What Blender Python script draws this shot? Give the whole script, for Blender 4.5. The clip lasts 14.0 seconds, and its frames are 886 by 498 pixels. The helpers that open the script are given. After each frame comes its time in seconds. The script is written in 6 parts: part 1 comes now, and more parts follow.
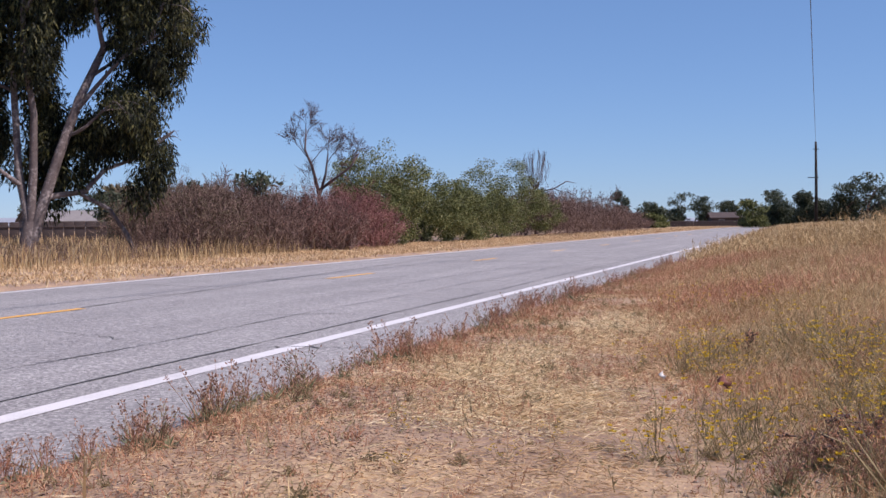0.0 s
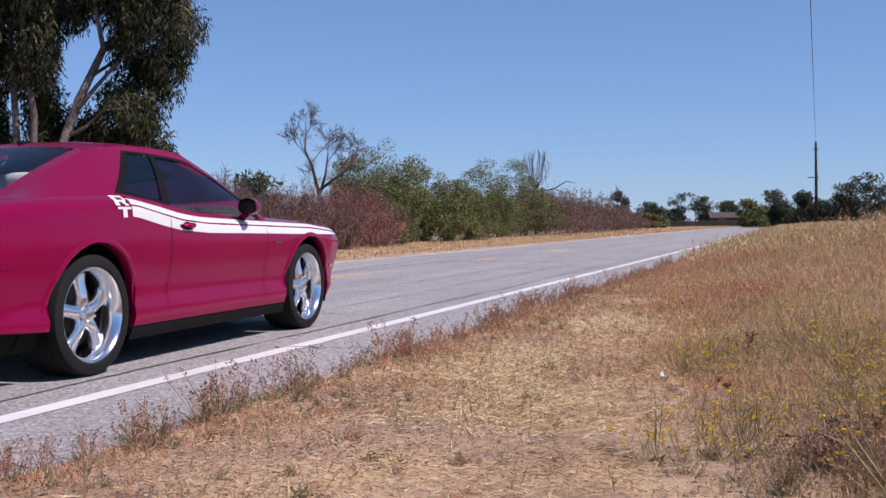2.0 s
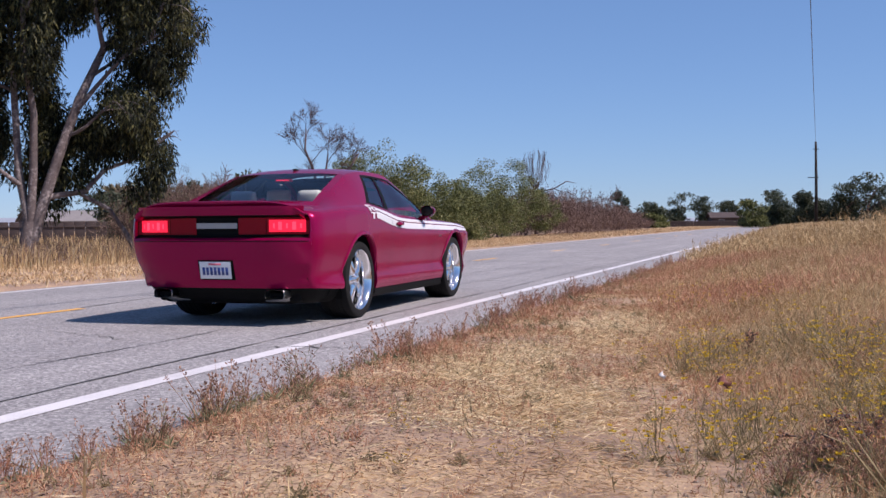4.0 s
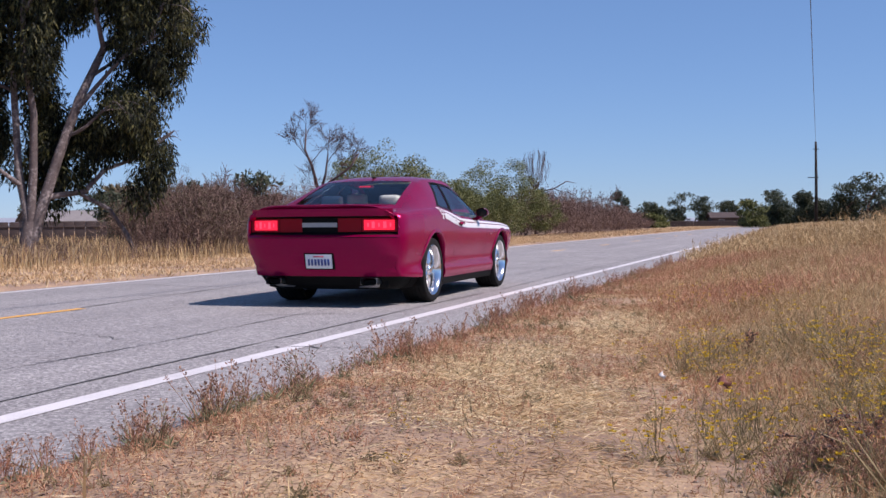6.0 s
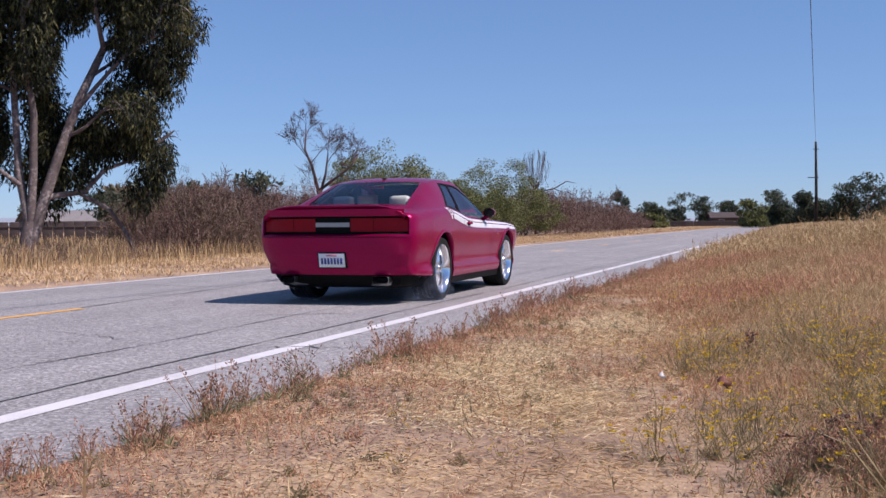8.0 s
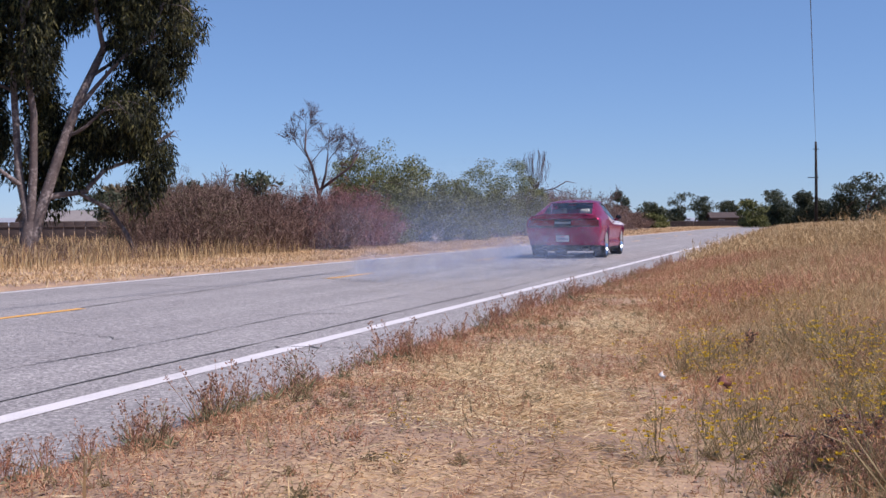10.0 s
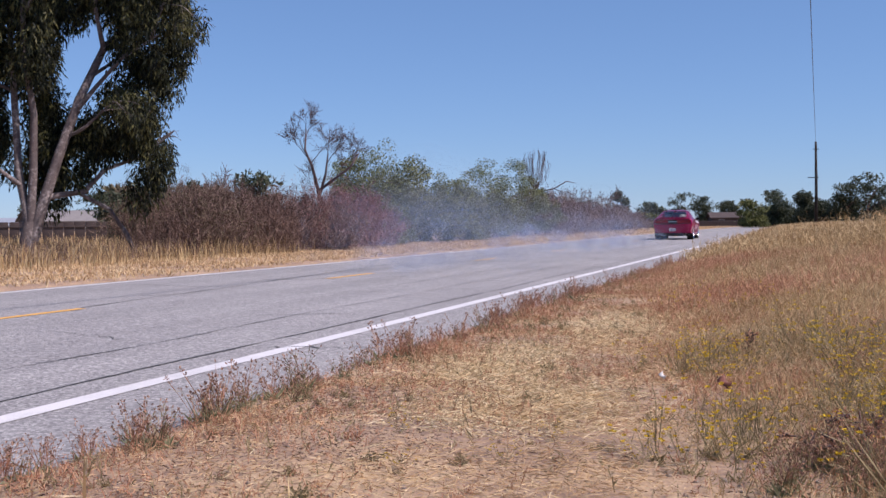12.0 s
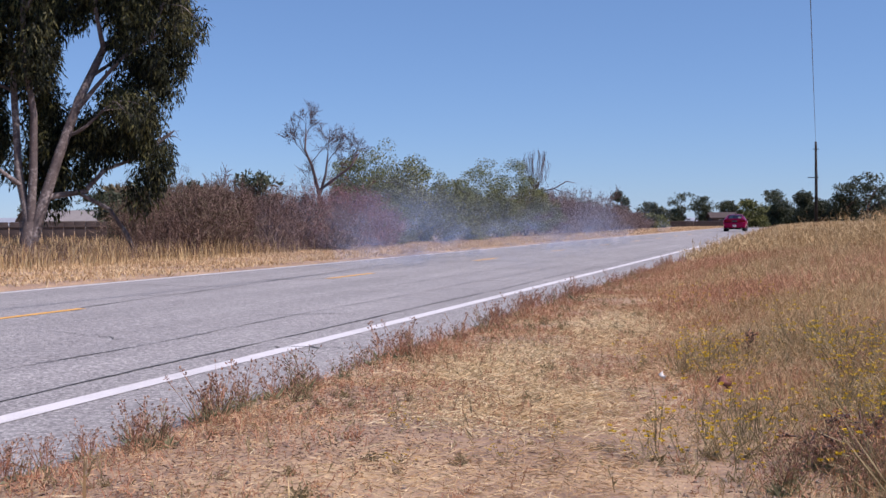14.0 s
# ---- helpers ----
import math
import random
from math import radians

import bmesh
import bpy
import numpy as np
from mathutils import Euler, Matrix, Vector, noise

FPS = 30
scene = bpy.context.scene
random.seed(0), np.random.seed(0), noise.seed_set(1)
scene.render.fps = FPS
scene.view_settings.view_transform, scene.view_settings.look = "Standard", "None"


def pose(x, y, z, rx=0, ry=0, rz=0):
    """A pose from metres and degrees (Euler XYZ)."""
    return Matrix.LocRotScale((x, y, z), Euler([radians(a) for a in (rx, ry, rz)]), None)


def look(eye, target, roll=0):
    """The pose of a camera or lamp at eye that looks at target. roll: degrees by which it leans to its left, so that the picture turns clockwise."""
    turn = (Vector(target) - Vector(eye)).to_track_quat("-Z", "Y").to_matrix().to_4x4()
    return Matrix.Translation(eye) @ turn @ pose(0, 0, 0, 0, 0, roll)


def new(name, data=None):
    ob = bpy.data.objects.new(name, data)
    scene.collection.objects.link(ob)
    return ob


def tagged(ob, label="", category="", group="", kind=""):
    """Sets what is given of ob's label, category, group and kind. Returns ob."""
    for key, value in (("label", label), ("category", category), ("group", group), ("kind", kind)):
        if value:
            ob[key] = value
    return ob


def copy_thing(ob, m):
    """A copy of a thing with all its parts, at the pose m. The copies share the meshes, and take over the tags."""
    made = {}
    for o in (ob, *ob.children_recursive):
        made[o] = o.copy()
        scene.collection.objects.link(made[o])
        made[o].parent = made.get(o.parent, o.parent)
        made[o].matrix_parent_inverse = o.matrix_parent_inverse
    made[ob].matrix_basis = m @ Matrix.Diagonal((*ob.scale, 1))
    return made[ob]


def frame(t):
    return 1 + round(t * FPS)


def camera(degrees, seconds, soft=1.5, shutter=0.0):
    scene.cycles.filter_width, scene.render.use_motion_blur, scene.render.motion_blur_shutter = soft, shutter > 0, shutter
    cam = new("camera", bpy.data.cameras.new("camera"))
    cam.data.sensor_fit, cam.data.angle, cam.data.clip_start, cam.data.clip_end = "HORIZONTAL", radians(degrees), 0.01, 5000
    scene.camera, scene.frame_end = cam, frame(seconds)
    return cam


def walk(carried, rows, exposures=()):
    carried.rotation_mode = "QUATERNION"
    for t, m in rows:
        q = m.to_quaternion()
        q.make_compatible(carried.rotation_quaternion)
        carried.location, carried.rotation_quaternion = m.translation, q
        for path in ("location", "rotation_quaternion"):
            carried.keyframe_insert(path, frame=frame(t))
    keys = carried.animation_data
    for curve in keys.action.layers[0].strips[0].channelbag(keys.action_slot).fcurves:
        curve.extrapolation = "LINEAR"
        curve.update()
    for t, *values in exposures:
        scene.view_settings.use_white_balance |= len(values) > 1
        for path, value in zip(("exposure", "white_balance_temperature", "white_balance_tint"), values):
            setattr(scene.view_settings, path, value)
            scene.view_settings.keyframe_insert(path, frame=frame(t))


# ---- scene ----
# The camera stands still beside the road.
cam = camera(45.14, 14.0, soft=1.5)
EYE = (0.0, 0.0, 0.886)
AIM = (-0.3212, 0.9470, 0.886 - 0.02425)
walk(cam, [(0.0, look(EYE, AIM, -0.42)), (14.0, look(EYE, AIM, -0.42))], exposures=[(0.0, 0.31, 5780, 20.5), (14.0, 0.31, 5780, 20.5)])

# ---- light ----
SUN_WAY = Vector((-0.84, 0.05, -1.0)).normalized()
SUN_HEIGHT = math.asin(-SUN_WAY.z)
SUN_TURN = math.atan2(-SUN_WAY.x, -SUN_WAY.y)
world = bpy.data.worlds.new("sky")
scene.world = world
world.use_nodes = True
wn = world.node_tree.nodes
sky = wn.new("ShaderNodeTexSky")
sky.sky_type = "NISHITA"
sky.sun_disc = False
sky.sun_elevation, sky.sun_rotation = SUN_HEIGHT, SUN_TURN
sky.air_density, sky.dust_density, sky.ozone_density = 0.85, 0.0, 6.0
# a hazy summer sky: softer falloff towards the horizon
soft_sky = wn.new("ShaderNodeGamma")
soft_sky.inputs[1].default_value = 0.62
tint = wn.new("ShaderNodeVectorMath")
tint.operation = "MULTIPLY"
tint.inputs[1].default_value = (1.67, 2.0, 2.32)
world.node_tree.links.new(sky.outputs[0], soft_sky.inputs[0])
world.node_tree.links.new(soft_sky.outputs[0], tint.inputs[0])
world.node_tree.links.new(tint.outputs[0], wn["Background"].inputs[0])
wn["Background"].inputs[1].default_value = 0.069
sun_data = bpy.data.lights.new("sun", "SUN")
sun_data.energy, sun_data.angle, sun_data.color = 5.0, radians(0.53), (1.0, 0.84, 0.69)
sun = new("sun", sun_data)
sun.matrix_world = look((20, -2, 21), Vector((20, -2, 21)) + SUN_WAY)
scene.cycles.transparent_max_bounces = 96


# ---- materials ----
def node(nt, kind, **values):
    n = nt.nodes.new(kind)
    for key, value in values.items():
        n.inputs[key.replace("_", " ")].default_value = value
    return n


def blank(name):
    mat = bpy.data.materials.new(name)
    mat.use_nodes = True
    nt = mat.node_tree
    return mat, nt, nt.nodes["Principled BSDF"]


def ramp(nt, fac, stops):
    r = nt.nodes.new("ShaderNodeValToRGB")
    el = r.color_ramp.elements
    while len(el) < len(stops):
        el.new(0.5)
    for e, (p, c) in zip(el, stops):
        e.position, e.color = p, (*c, 1)
    nt.links.new(fac, r.inputs[0])
    return r.outputs[0]


def surface(name, stops, size=3.0, fine=60.0, rough=0.8, metal=0.0, bump=0.3, coat=0.0, island=0.0, detail=5.0, spec=0.5):
    """Noise at two scales through a colour ramp, with fine relief; island mixes in a value for each loose piece."""
    mat, nt, bsdf = blank(name)
    geo = nt.nodes.new("ShaderNodeTexCoord")
    big = node(nt, "ShaderNodeTexNoise", Scale=size, Detail=detail, Roughness=0.6)
    small = node(nt, "ShaderNodeTexNoise", Scale=fine, Detail=3.0, Roughness=0.6)
    for n in (big, small):
        nt.links.new(geo.outputs["Object"], n.inputs["Vector"])
    mix = nt.nodes.new("ShaderNodeMix")
    mix.inputs[0].default_value = 0.4
    nt.links.new(big.outputs[0], mix.inputs[2])
    nt.links.new(small.outputs[0], mix.inputs[3])
    fac = mix.outputs[0]
    if island:
        g = nt.nodes.new("ShaderNodeNewGeometry")
        m2 = nt.nodes.new("ShaderNodeMix")
        m2.inputs[0].default_value = island
        nt.links.new(fac, m2.inputs[2])
        nt.links.new(g.outputs["Random Per Island"], m2.inputs[3])
        fac = m2.outputs[0]
    nt.links.new(ramp(nt, fac, stops), bsdf.inputs["Base Color"])
    bsdf.inputs["Roughness"].default_value = rough
    bsdf.inputs["Metallic"].default_value = metal
    bsdf.inputs["Coat Weight"].default_value = coat
    bsdf.inputs["Specular IOR Level"].default_value = spec
    bsdf.inputs["Coat Roughness"].default_value = 0.03
    if bump:
        b = node(nt, "ShaderNodeBump", Strength=bump, Distance=0.01)
        nt.links.new(small.outputs[0], b.inputs["Height"])
        nt.links.new(b.outputs[0], bsdf.inputs["Normal"])
    return mat


def foliage(name, stops, rough=0.55, glow=0.25):
    """Leaves and blades: a colour for each piece, partly lit through."""
    mat, nt, bsdf = blank(name)
    g = nt.nodes.new("ShaderNodeNewGeometry")
    tc = nt.nodes.new("ShaderNodeTexCoord")
    big = node(nt, "ShaderNodeTexNoise", Scale=0.9, Detail=3.0)
    nt.links.new(tc.outputs["Object"], big.inputs["Vector"])
    m = nt.nodes.new("ShaderNodeMix")
    m.inputs[0].default_value = 0.5
    nt.links.new(g.outputs["Random Per Island"], m.inputs[2])
    nt.links.new(big.outputs[0], m.inputs[3])
    col = ramp(nt, m.outputs[0], stops)
    nt.links.new(col, bsdf.inputs["Base Color"])
    bsdf.inputs["Roughness"].default_value = rough
    bsdf.inputs["Specular IOR Level"].default_value = 0.2
    tr = nt.nodes.new("ShaderNodeBsdfTranslucent")
    nt.links.new(col, tr.inputs["Color"])
    mx = nt.nodes.new("ShaderNodeMixShader")
    mx.inputs[0].default_value = glow
    nt.links.new(bsdf.outputs[0], mx.inputs[1])
    nt.links.new(tr.outputs[0], mx.inputs[2])
    nt.links.new(mx.outputs[0], nt.nodes["Material Output"].inputs[0])
    return mat


def glassy(name, tint, rough=0.02):
    mat, nt, bsdf = blank(name)
    tr = nt.nodes.new("ShaderNodeBsdfTransparent")
    tr.inputs[0].default_value = (*tint, 1)
    gl = nt.nodes.new("ShaderNodeBsdfGlossy")
    gl.inputs["Roughness"].default_value = rough
    fr = nt.nodes.new("ShaderNodeFresnel")
    fr.inputs[0].default_value = 1.5
    mx = nt.nodes.new("ShaderNodeMixShader")
    nt.links.new(fr.outputs[0], mx.inputs[0])
    nt.links.new(tr.outputs[0], mx.inputs[1])
    nt.links.new(gl.outputs[0], mx.inputs[2])
    nt.links.new(mx.outputs[0], nt.nodes["Material Output"].inputs[0])
    return mat


def glowing(name, colour, strength, base):
    mat, nt, bsdf = blank(name)
    bsdf.inputs["Base Color"].default_value = (*base, 1)
    bsdf.inputs["Emission Color"].default_value = (*colour, 1)
    bsdf.inputs["Emission Strength"].default_value = strength
    return mat


def g3(v):
    return (v, v, v)


def asphalt():
    mat, nt, bsdf = blank("asphalt")
    tc = nt.nodes.new("ShaderNodeTexCoord")
    big = node(nt, "ShaderNodeTexNoise", Scale=0.35, Detail=6.0, Roughness=0.65)
    mp = nt.nodes.new("ShaderNodeMapping")
    mp.inputs["Scale"].default_value = (1.6, 0.12, 1)
    worn = node(nt, "ShaderNodeTexNoise", Scale=0.9, Detail=4.0)
    grit = node(nt, "ShaderNodeTexVoronoi", Scale=60.0)
    fine = node(nt, "ShaderNodeTexNoise", Scale=160.0, Detail=2.0)
    mid = node(nt, "ShaderNodeTexNoise", Scale=22.0, Detail=4.0, Roughness=0.7)
    nt.links.new(tc.outputs["Object"], mp.inputs["Vector"])
    nt.links.new(mp.outputs[0], worn.inputs["Vector"])
    for n in (big, grit, fine, mid):
        nt.links.new(tc.outputs["Object"], n.inputs["Vector"])

    def blend(a, c, f):
        m = nt.nodes.new("ShaderNodeMix")
        m.inputs[0].default_value = f
        nt.links.new(a, m.inputs[2])
        nt.links.new(c, m.inputs[3])
        return m.outputs[0]

    sep = nt.nodes.new("ShaderNodeSeparateColor")
    nt.links.new(grit.outputs["Color"], sep.inputs[0])
    f = blend(blend(blend(big.outputs[0], worn.outputs[0], 0.5), mid.outputs[0], 0.35), sep.outputs[0], 0.37)
    nt.links.new(ramp(nt, f, [(0.20, (0.088, 0.087, 0.089)), (0.42, (0.212, 0.207, 0.208)), (0.58, (0.293, 0.287, 0.284)), (0.8, (0.53, 0.52, 0.505))]), bsdf.inputs["Base Color"])
    bsdf.inputs["Roughness"].default_value = 0.85
    bp = node(nt, "ShaderNodeBump", Strength=0.7, Distance=0.006)
    nt.links.new(blend(grit.outputs["Distance"], fine.outputs[0], 0.4), bp.inputs["Height"])
    nt.links.new(bp.outputs[0], bsdf.inputs["Normal"])
    return mat


ASPHALT = asphalt()
TAR = surface("tar", [(0.3, g3(0.0385)), (0.7, g3(0.077))], 3, 40, 0.7)
WHITE_LINE = surface("white_line", [(0.25, (0.42, 0.415, 0.42)), (0.55, (0.64, 0.635, 0.64))], 1.5, 60, 0.6)
YELLOW_LINE = surface("yellow_line", [(0.3, (0.55, 0.30, 0.07)), (0.7, (0.78, 0.45, 0.10))], 1.5, 60, 0.6)
SOIL = surface("soil", [(0.30, (0.1463, 0.1078, 0.08855)), (0.47, (0.2772, 0.1925, 0.1309)), (0.58, (0.4235, 0.308, 0.1848)), (0.75, (0.5236, 0.4081, 0.2541))], 1.1, 35, 0.95, bump=0.8)
STRAW = foliage("straw", [(0.15, (0.2926, 0.1694, 0.08855)), (0.45, (0.5082, 0.3465, 0.1771)), (0.8, (0.693, 0.5698, 0.3619))], 0.6, 0.2)
RUSSET = foliage("russet_stems", [(0.2, (0.265, 0.108, 0.066)), (0.5, (0.45, 0.232, 0.137)), (0.8, (0.62, 0.41, 0.247))], 0.7, 0.2)
FIELD = foliage("field_grass", [(0.2, (0.2387, 0.1463, 0.0693)), (0.5, (0.462, 0.3311, 0.1617)), (0.8, (0.6622, 0.539, 0.3157))], 0.65, 0.25)
OLIVE = foliage("olive_stems", [(0.2, (0.14, 0.115, 0.06)), (0.5, (0.26, 0.215, 0.11)), (0.8, (0.42, 0.34, 0.19))], 0.6, 0.25)
SEED = foliage("seed_head", [(0.2, (0.20, 0.11, 0.08)), (0.5, (0.34, 0.20, 0.14)), (0.8, (0.50, 0.34, 0.23))], 0.7, 0.15)
MULCH = foliage("mulch", [(0.2, (0.075, 0.048, 0.04)), (0.5, (0.17, 0.105, 0.08)), (0.8, (0.30, 0.20, 0.14))], 0.8, 0.1)
PALESTRAW = foliage("pale_straw", [(0.2, (0.5236, 0.385, 0.2079)), (0.5, (0.6622, 0.539, 0.3234)), (0.8, (0.7161, 0.6314, 0.4312))], 0.6, 0.2)
PETAL = foliage("yellow_petal", [(0.2, (0.5775, 0.3696, 0.0154)), (0.8, (0.693, 0.539, 0.0385))], 0.5, 0.3)
# crown shade painted into the near-black stops, sunlit olive into the top one
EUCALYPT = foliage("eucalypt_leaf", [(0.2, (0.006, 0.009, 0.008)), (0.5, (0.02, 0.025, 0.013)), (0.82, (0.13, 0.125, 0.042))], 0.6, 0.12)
GREEN = foliage("green_leaf", [(0.2, (0.035, 0.044, 0.018)), (0.5, (0.12, 0.135, 0.048)), (0.8, (0.28, 0.28, 0.11))], 0.5, 0.25)
# far crowns: dark green lightened, with distance haze put into the colour
DARKLEAF = foliage("dark_leaf", [(0.2, (0.03465, 0.04774, 0.03465)), (0.5, (0.0616, 0.077, 0.04774)), (0.8, (0.1078, 0.1193, 0.06545))], 0.55, 0.2)
REDTWIG = foliage("red_twig", [(0.2, (0.1155, 0.05005, 0.0462)), (0.5, (0.2233, 0.104, 0.0924)), (0.8, (0.3542, 0.2002, 0.1694))], 0.7, 0.15)
BROWNTWIG = foliage("brown_twig", [(0.2, (0.068, 0.042, 0.037)), (0.5, (0.145, 0.094, 0.078)), (0.8, (0.28, 0.20, 0.155))], 0.7, 0.15)
# low and middle stops darkened: the crown's shade is put into the bark colour
PALEBARK = surface("pale_bark", [(0.32, (0.05, 0.037, 0.036)), (0.52, (0.12, 0.098, 0.094)), (0.70, (0.46, 0.42, 0.40))], 1.6, 14, 0.8)
OLIVETWIG = foliage("olive_twig", [(0.2, (0.065, 0.058, 0.036)), (0.5, (0.14, 0.122, 0.072)), (0.8, (0.26, 0.22, 0.135))], 0.7, 0.2)
DEADBARK = surface("dead_bark", [(0.3, (0.05, 0.03, 0.028)), (0.7, (0.125, 0.082, 0.074))], 3, 30, 0.85)
POLEWOOD = surface("pole_wood", [(0.3, (0.00924, 0.00693, 0.00616)), (0.7, (0.0231, 0.01771, 0.01463))], 2, 30, 0.9)
WIREMAT = surface("wire_metal", [(0.3, g3(0.0231)), (0.7, g3(0.0462))], 2, 30, 0.6)
FENCE = surface("fence_wood", [(0.3, (0.045, 0.034, 0.032)), (0.7, (0.085, 0.064, 0.058))], 1, 15, 0.9)
PLASTER = surface("plaster", [(0.3, (0.4774, 0.462, 0.4389)), (0.7, (0.6006, 0.5852, 0.5621))], 1, 15, 0.9)
ROOFING = surface("roofing", [(0.3, (0.154, 0.1463, 0.1463)), (0.7, (0.231, 0.2156, 0.2079))], 1, 12, 0.8)
# pale blue base: distance haze is put into the hills' colour
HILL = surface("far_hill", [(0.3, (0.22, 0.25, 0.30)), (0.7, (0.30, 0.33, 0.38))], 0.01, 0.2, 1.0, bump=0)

PAINT = surface("fuchsia_paint", [(0.3, (0.245, 0.001, 0.050)), (0.7, (0.275, 0.0012, 0.057))], 1.0, 400, 0.25, metal=0.42, bump=0.0, coat=0.12, spec=0.2)
STRIPE = surface("white_stripe", [(0.3, g3(0.6006)), (0.7, g3(0.6314))], 1, 40, 0.35, bump=0, coat=0.4)
BLACK = surface("black_plastic", [(0.3, g3(0.006)), (0.7, g3(0.011))], 4, 120, 0.6, bump=0.1, spec=0.05)
GLOSSBLACK = surface("gloss_black", [(0.3, g3(0.008)), (0.7, g3(0.012))], 4, 120, 0.25, bump=0, spec=0.2)
RUBBER = surface("tyre_rubber", [(0.3, g3(0.007)), (0.7, g3(0.014))], 5, 90, 0.85, bump=0.3, spec=0.2)
CHROME = surface("chrome", [(0.3, g3(0.80)), (0.7, g3(0.86))], 3, 80, 0.16, metal=1.0, bump=0)
STEEL = surface("exhaust_steel", [(0.3, g3(0.30)), (0.7, g3(0.42))], 6, 80, 0.28, metal=1.0, bump=0)
CABIN = surface("cabin_trim", [(0.3, g3(0.03)), (0.7, g3(0.05))], 3, 80, 0.8)
CREAM = surface("cream_leather", [(0.3, (0.80, 0.79, 0.76)), (0.7, (0.86, 0.85, 0.82))], 3, 80, 0.5)
DARKRED = surface("red_lens", [(0.3, (0.23, 0.001, 0.009)), (0.7, (0.30, 0.002, 0.013))], 6, 140, 0.3, bump=0, spec=0.15)
AMBER = surface("amber_lens", [(0.3, (0.539, 0.154, 0.0231)), (0.7, (0.6545, 0.2156, 0.0385))], 6, 140, 0.2, bump=0)
LAMPGLOW = glowing("brake_glow", (1.0, 0.012, 0.04), 1.0, (0.4, 0.01, 0.015))
BULBGLOW = glowing("bulb_glow", (1.0, 0.03, 0.06), 1.35, (0.6, 0.1, 0.1))
PLATE = surface("plate_white", [(0.3, g3(0.70)), (0.7, g3(0.78))], 6, 140, 0.5, bump=0)
PLATEBLUE = surface("plate_blue", [(0.3, (0.03, 0.05, 0.20)), (0.7, (0.04, 0.07, 0.25))], 6, 140, 0.5, bump=0)
GLASS = glassy("tinted_glass", (0.84, 0.89, 0.88))
WINDSCREEN = glassy("clear_glass", (0.88, 0.92, 0.92))


def smoky(name, alpha, scale):
    mat, nt, bsdf = blank(name)
    tc = nt.nodes.new("ShaderNodeTexCoord")
    n = node(nt, "ShaderNodeTexNoise", Scale=scale, Detail=4.0, Roughness=0.6)
    nt.links.new(tc.outputs["Object"], n.inputs["Vector"])
    mr = nt.nodes.new("ShaderNodeMapRange")
    mr.inputs[1].default_value, mr.inputs[2].default_value, mr.inputs[3].default_value, mr.inputs[4].default_value = 0.35, 0.75, alpha * 0.15, alpha
    nt.links.new(n.outputs[0], mr.inputs[0])
    df = nt.nodes.new("ShaderNodeBsdfTranslucent")
    df.inputs[0].default_value = (0.45, 0.555, 0.76, 1)
    d2 = nt.nodes.new("ShaderNodeBsdfDiffuse")
    d2.inputs[0].default_value = (0.45, 0.555, 0.76, 1)
    both = nt.nodes.new("ShaderNodeMixShader")
    tr = nt.nodes.new("ShaderNodeBsdfTransparent")
    mx = nt.nodes.new("ShaderNodeMixShader")
    nt.links.new(df.outputs[0], both.inputs[1])
    nt.links.new(d2.outputs[0], both.inputs[2])
    nt.links.new(mr.outputs[0], mx.inputs[0])
    nt.links.new(tr.outputs[0], mx.inputs[1])
    nt.links.new(both.outputs[0], mx.inputs[2])
    nt.links.new(mx.outputs[0], nt.nodes["Material Output"].inputs[0])
    return mat


SMOKE = smoky("thin_smoke", 0.018, 1.7)
FRESH_SMOKE = smoky("fresh_smoke", 0.05, 4.0)
PEBBLE = surface("pebble", [(0.3, (0.1232, 0.1001, 0.0847)), (0.7, (0.2772, 0.2387, 0.2002))], 3, 60, 0.9, island=0.6)


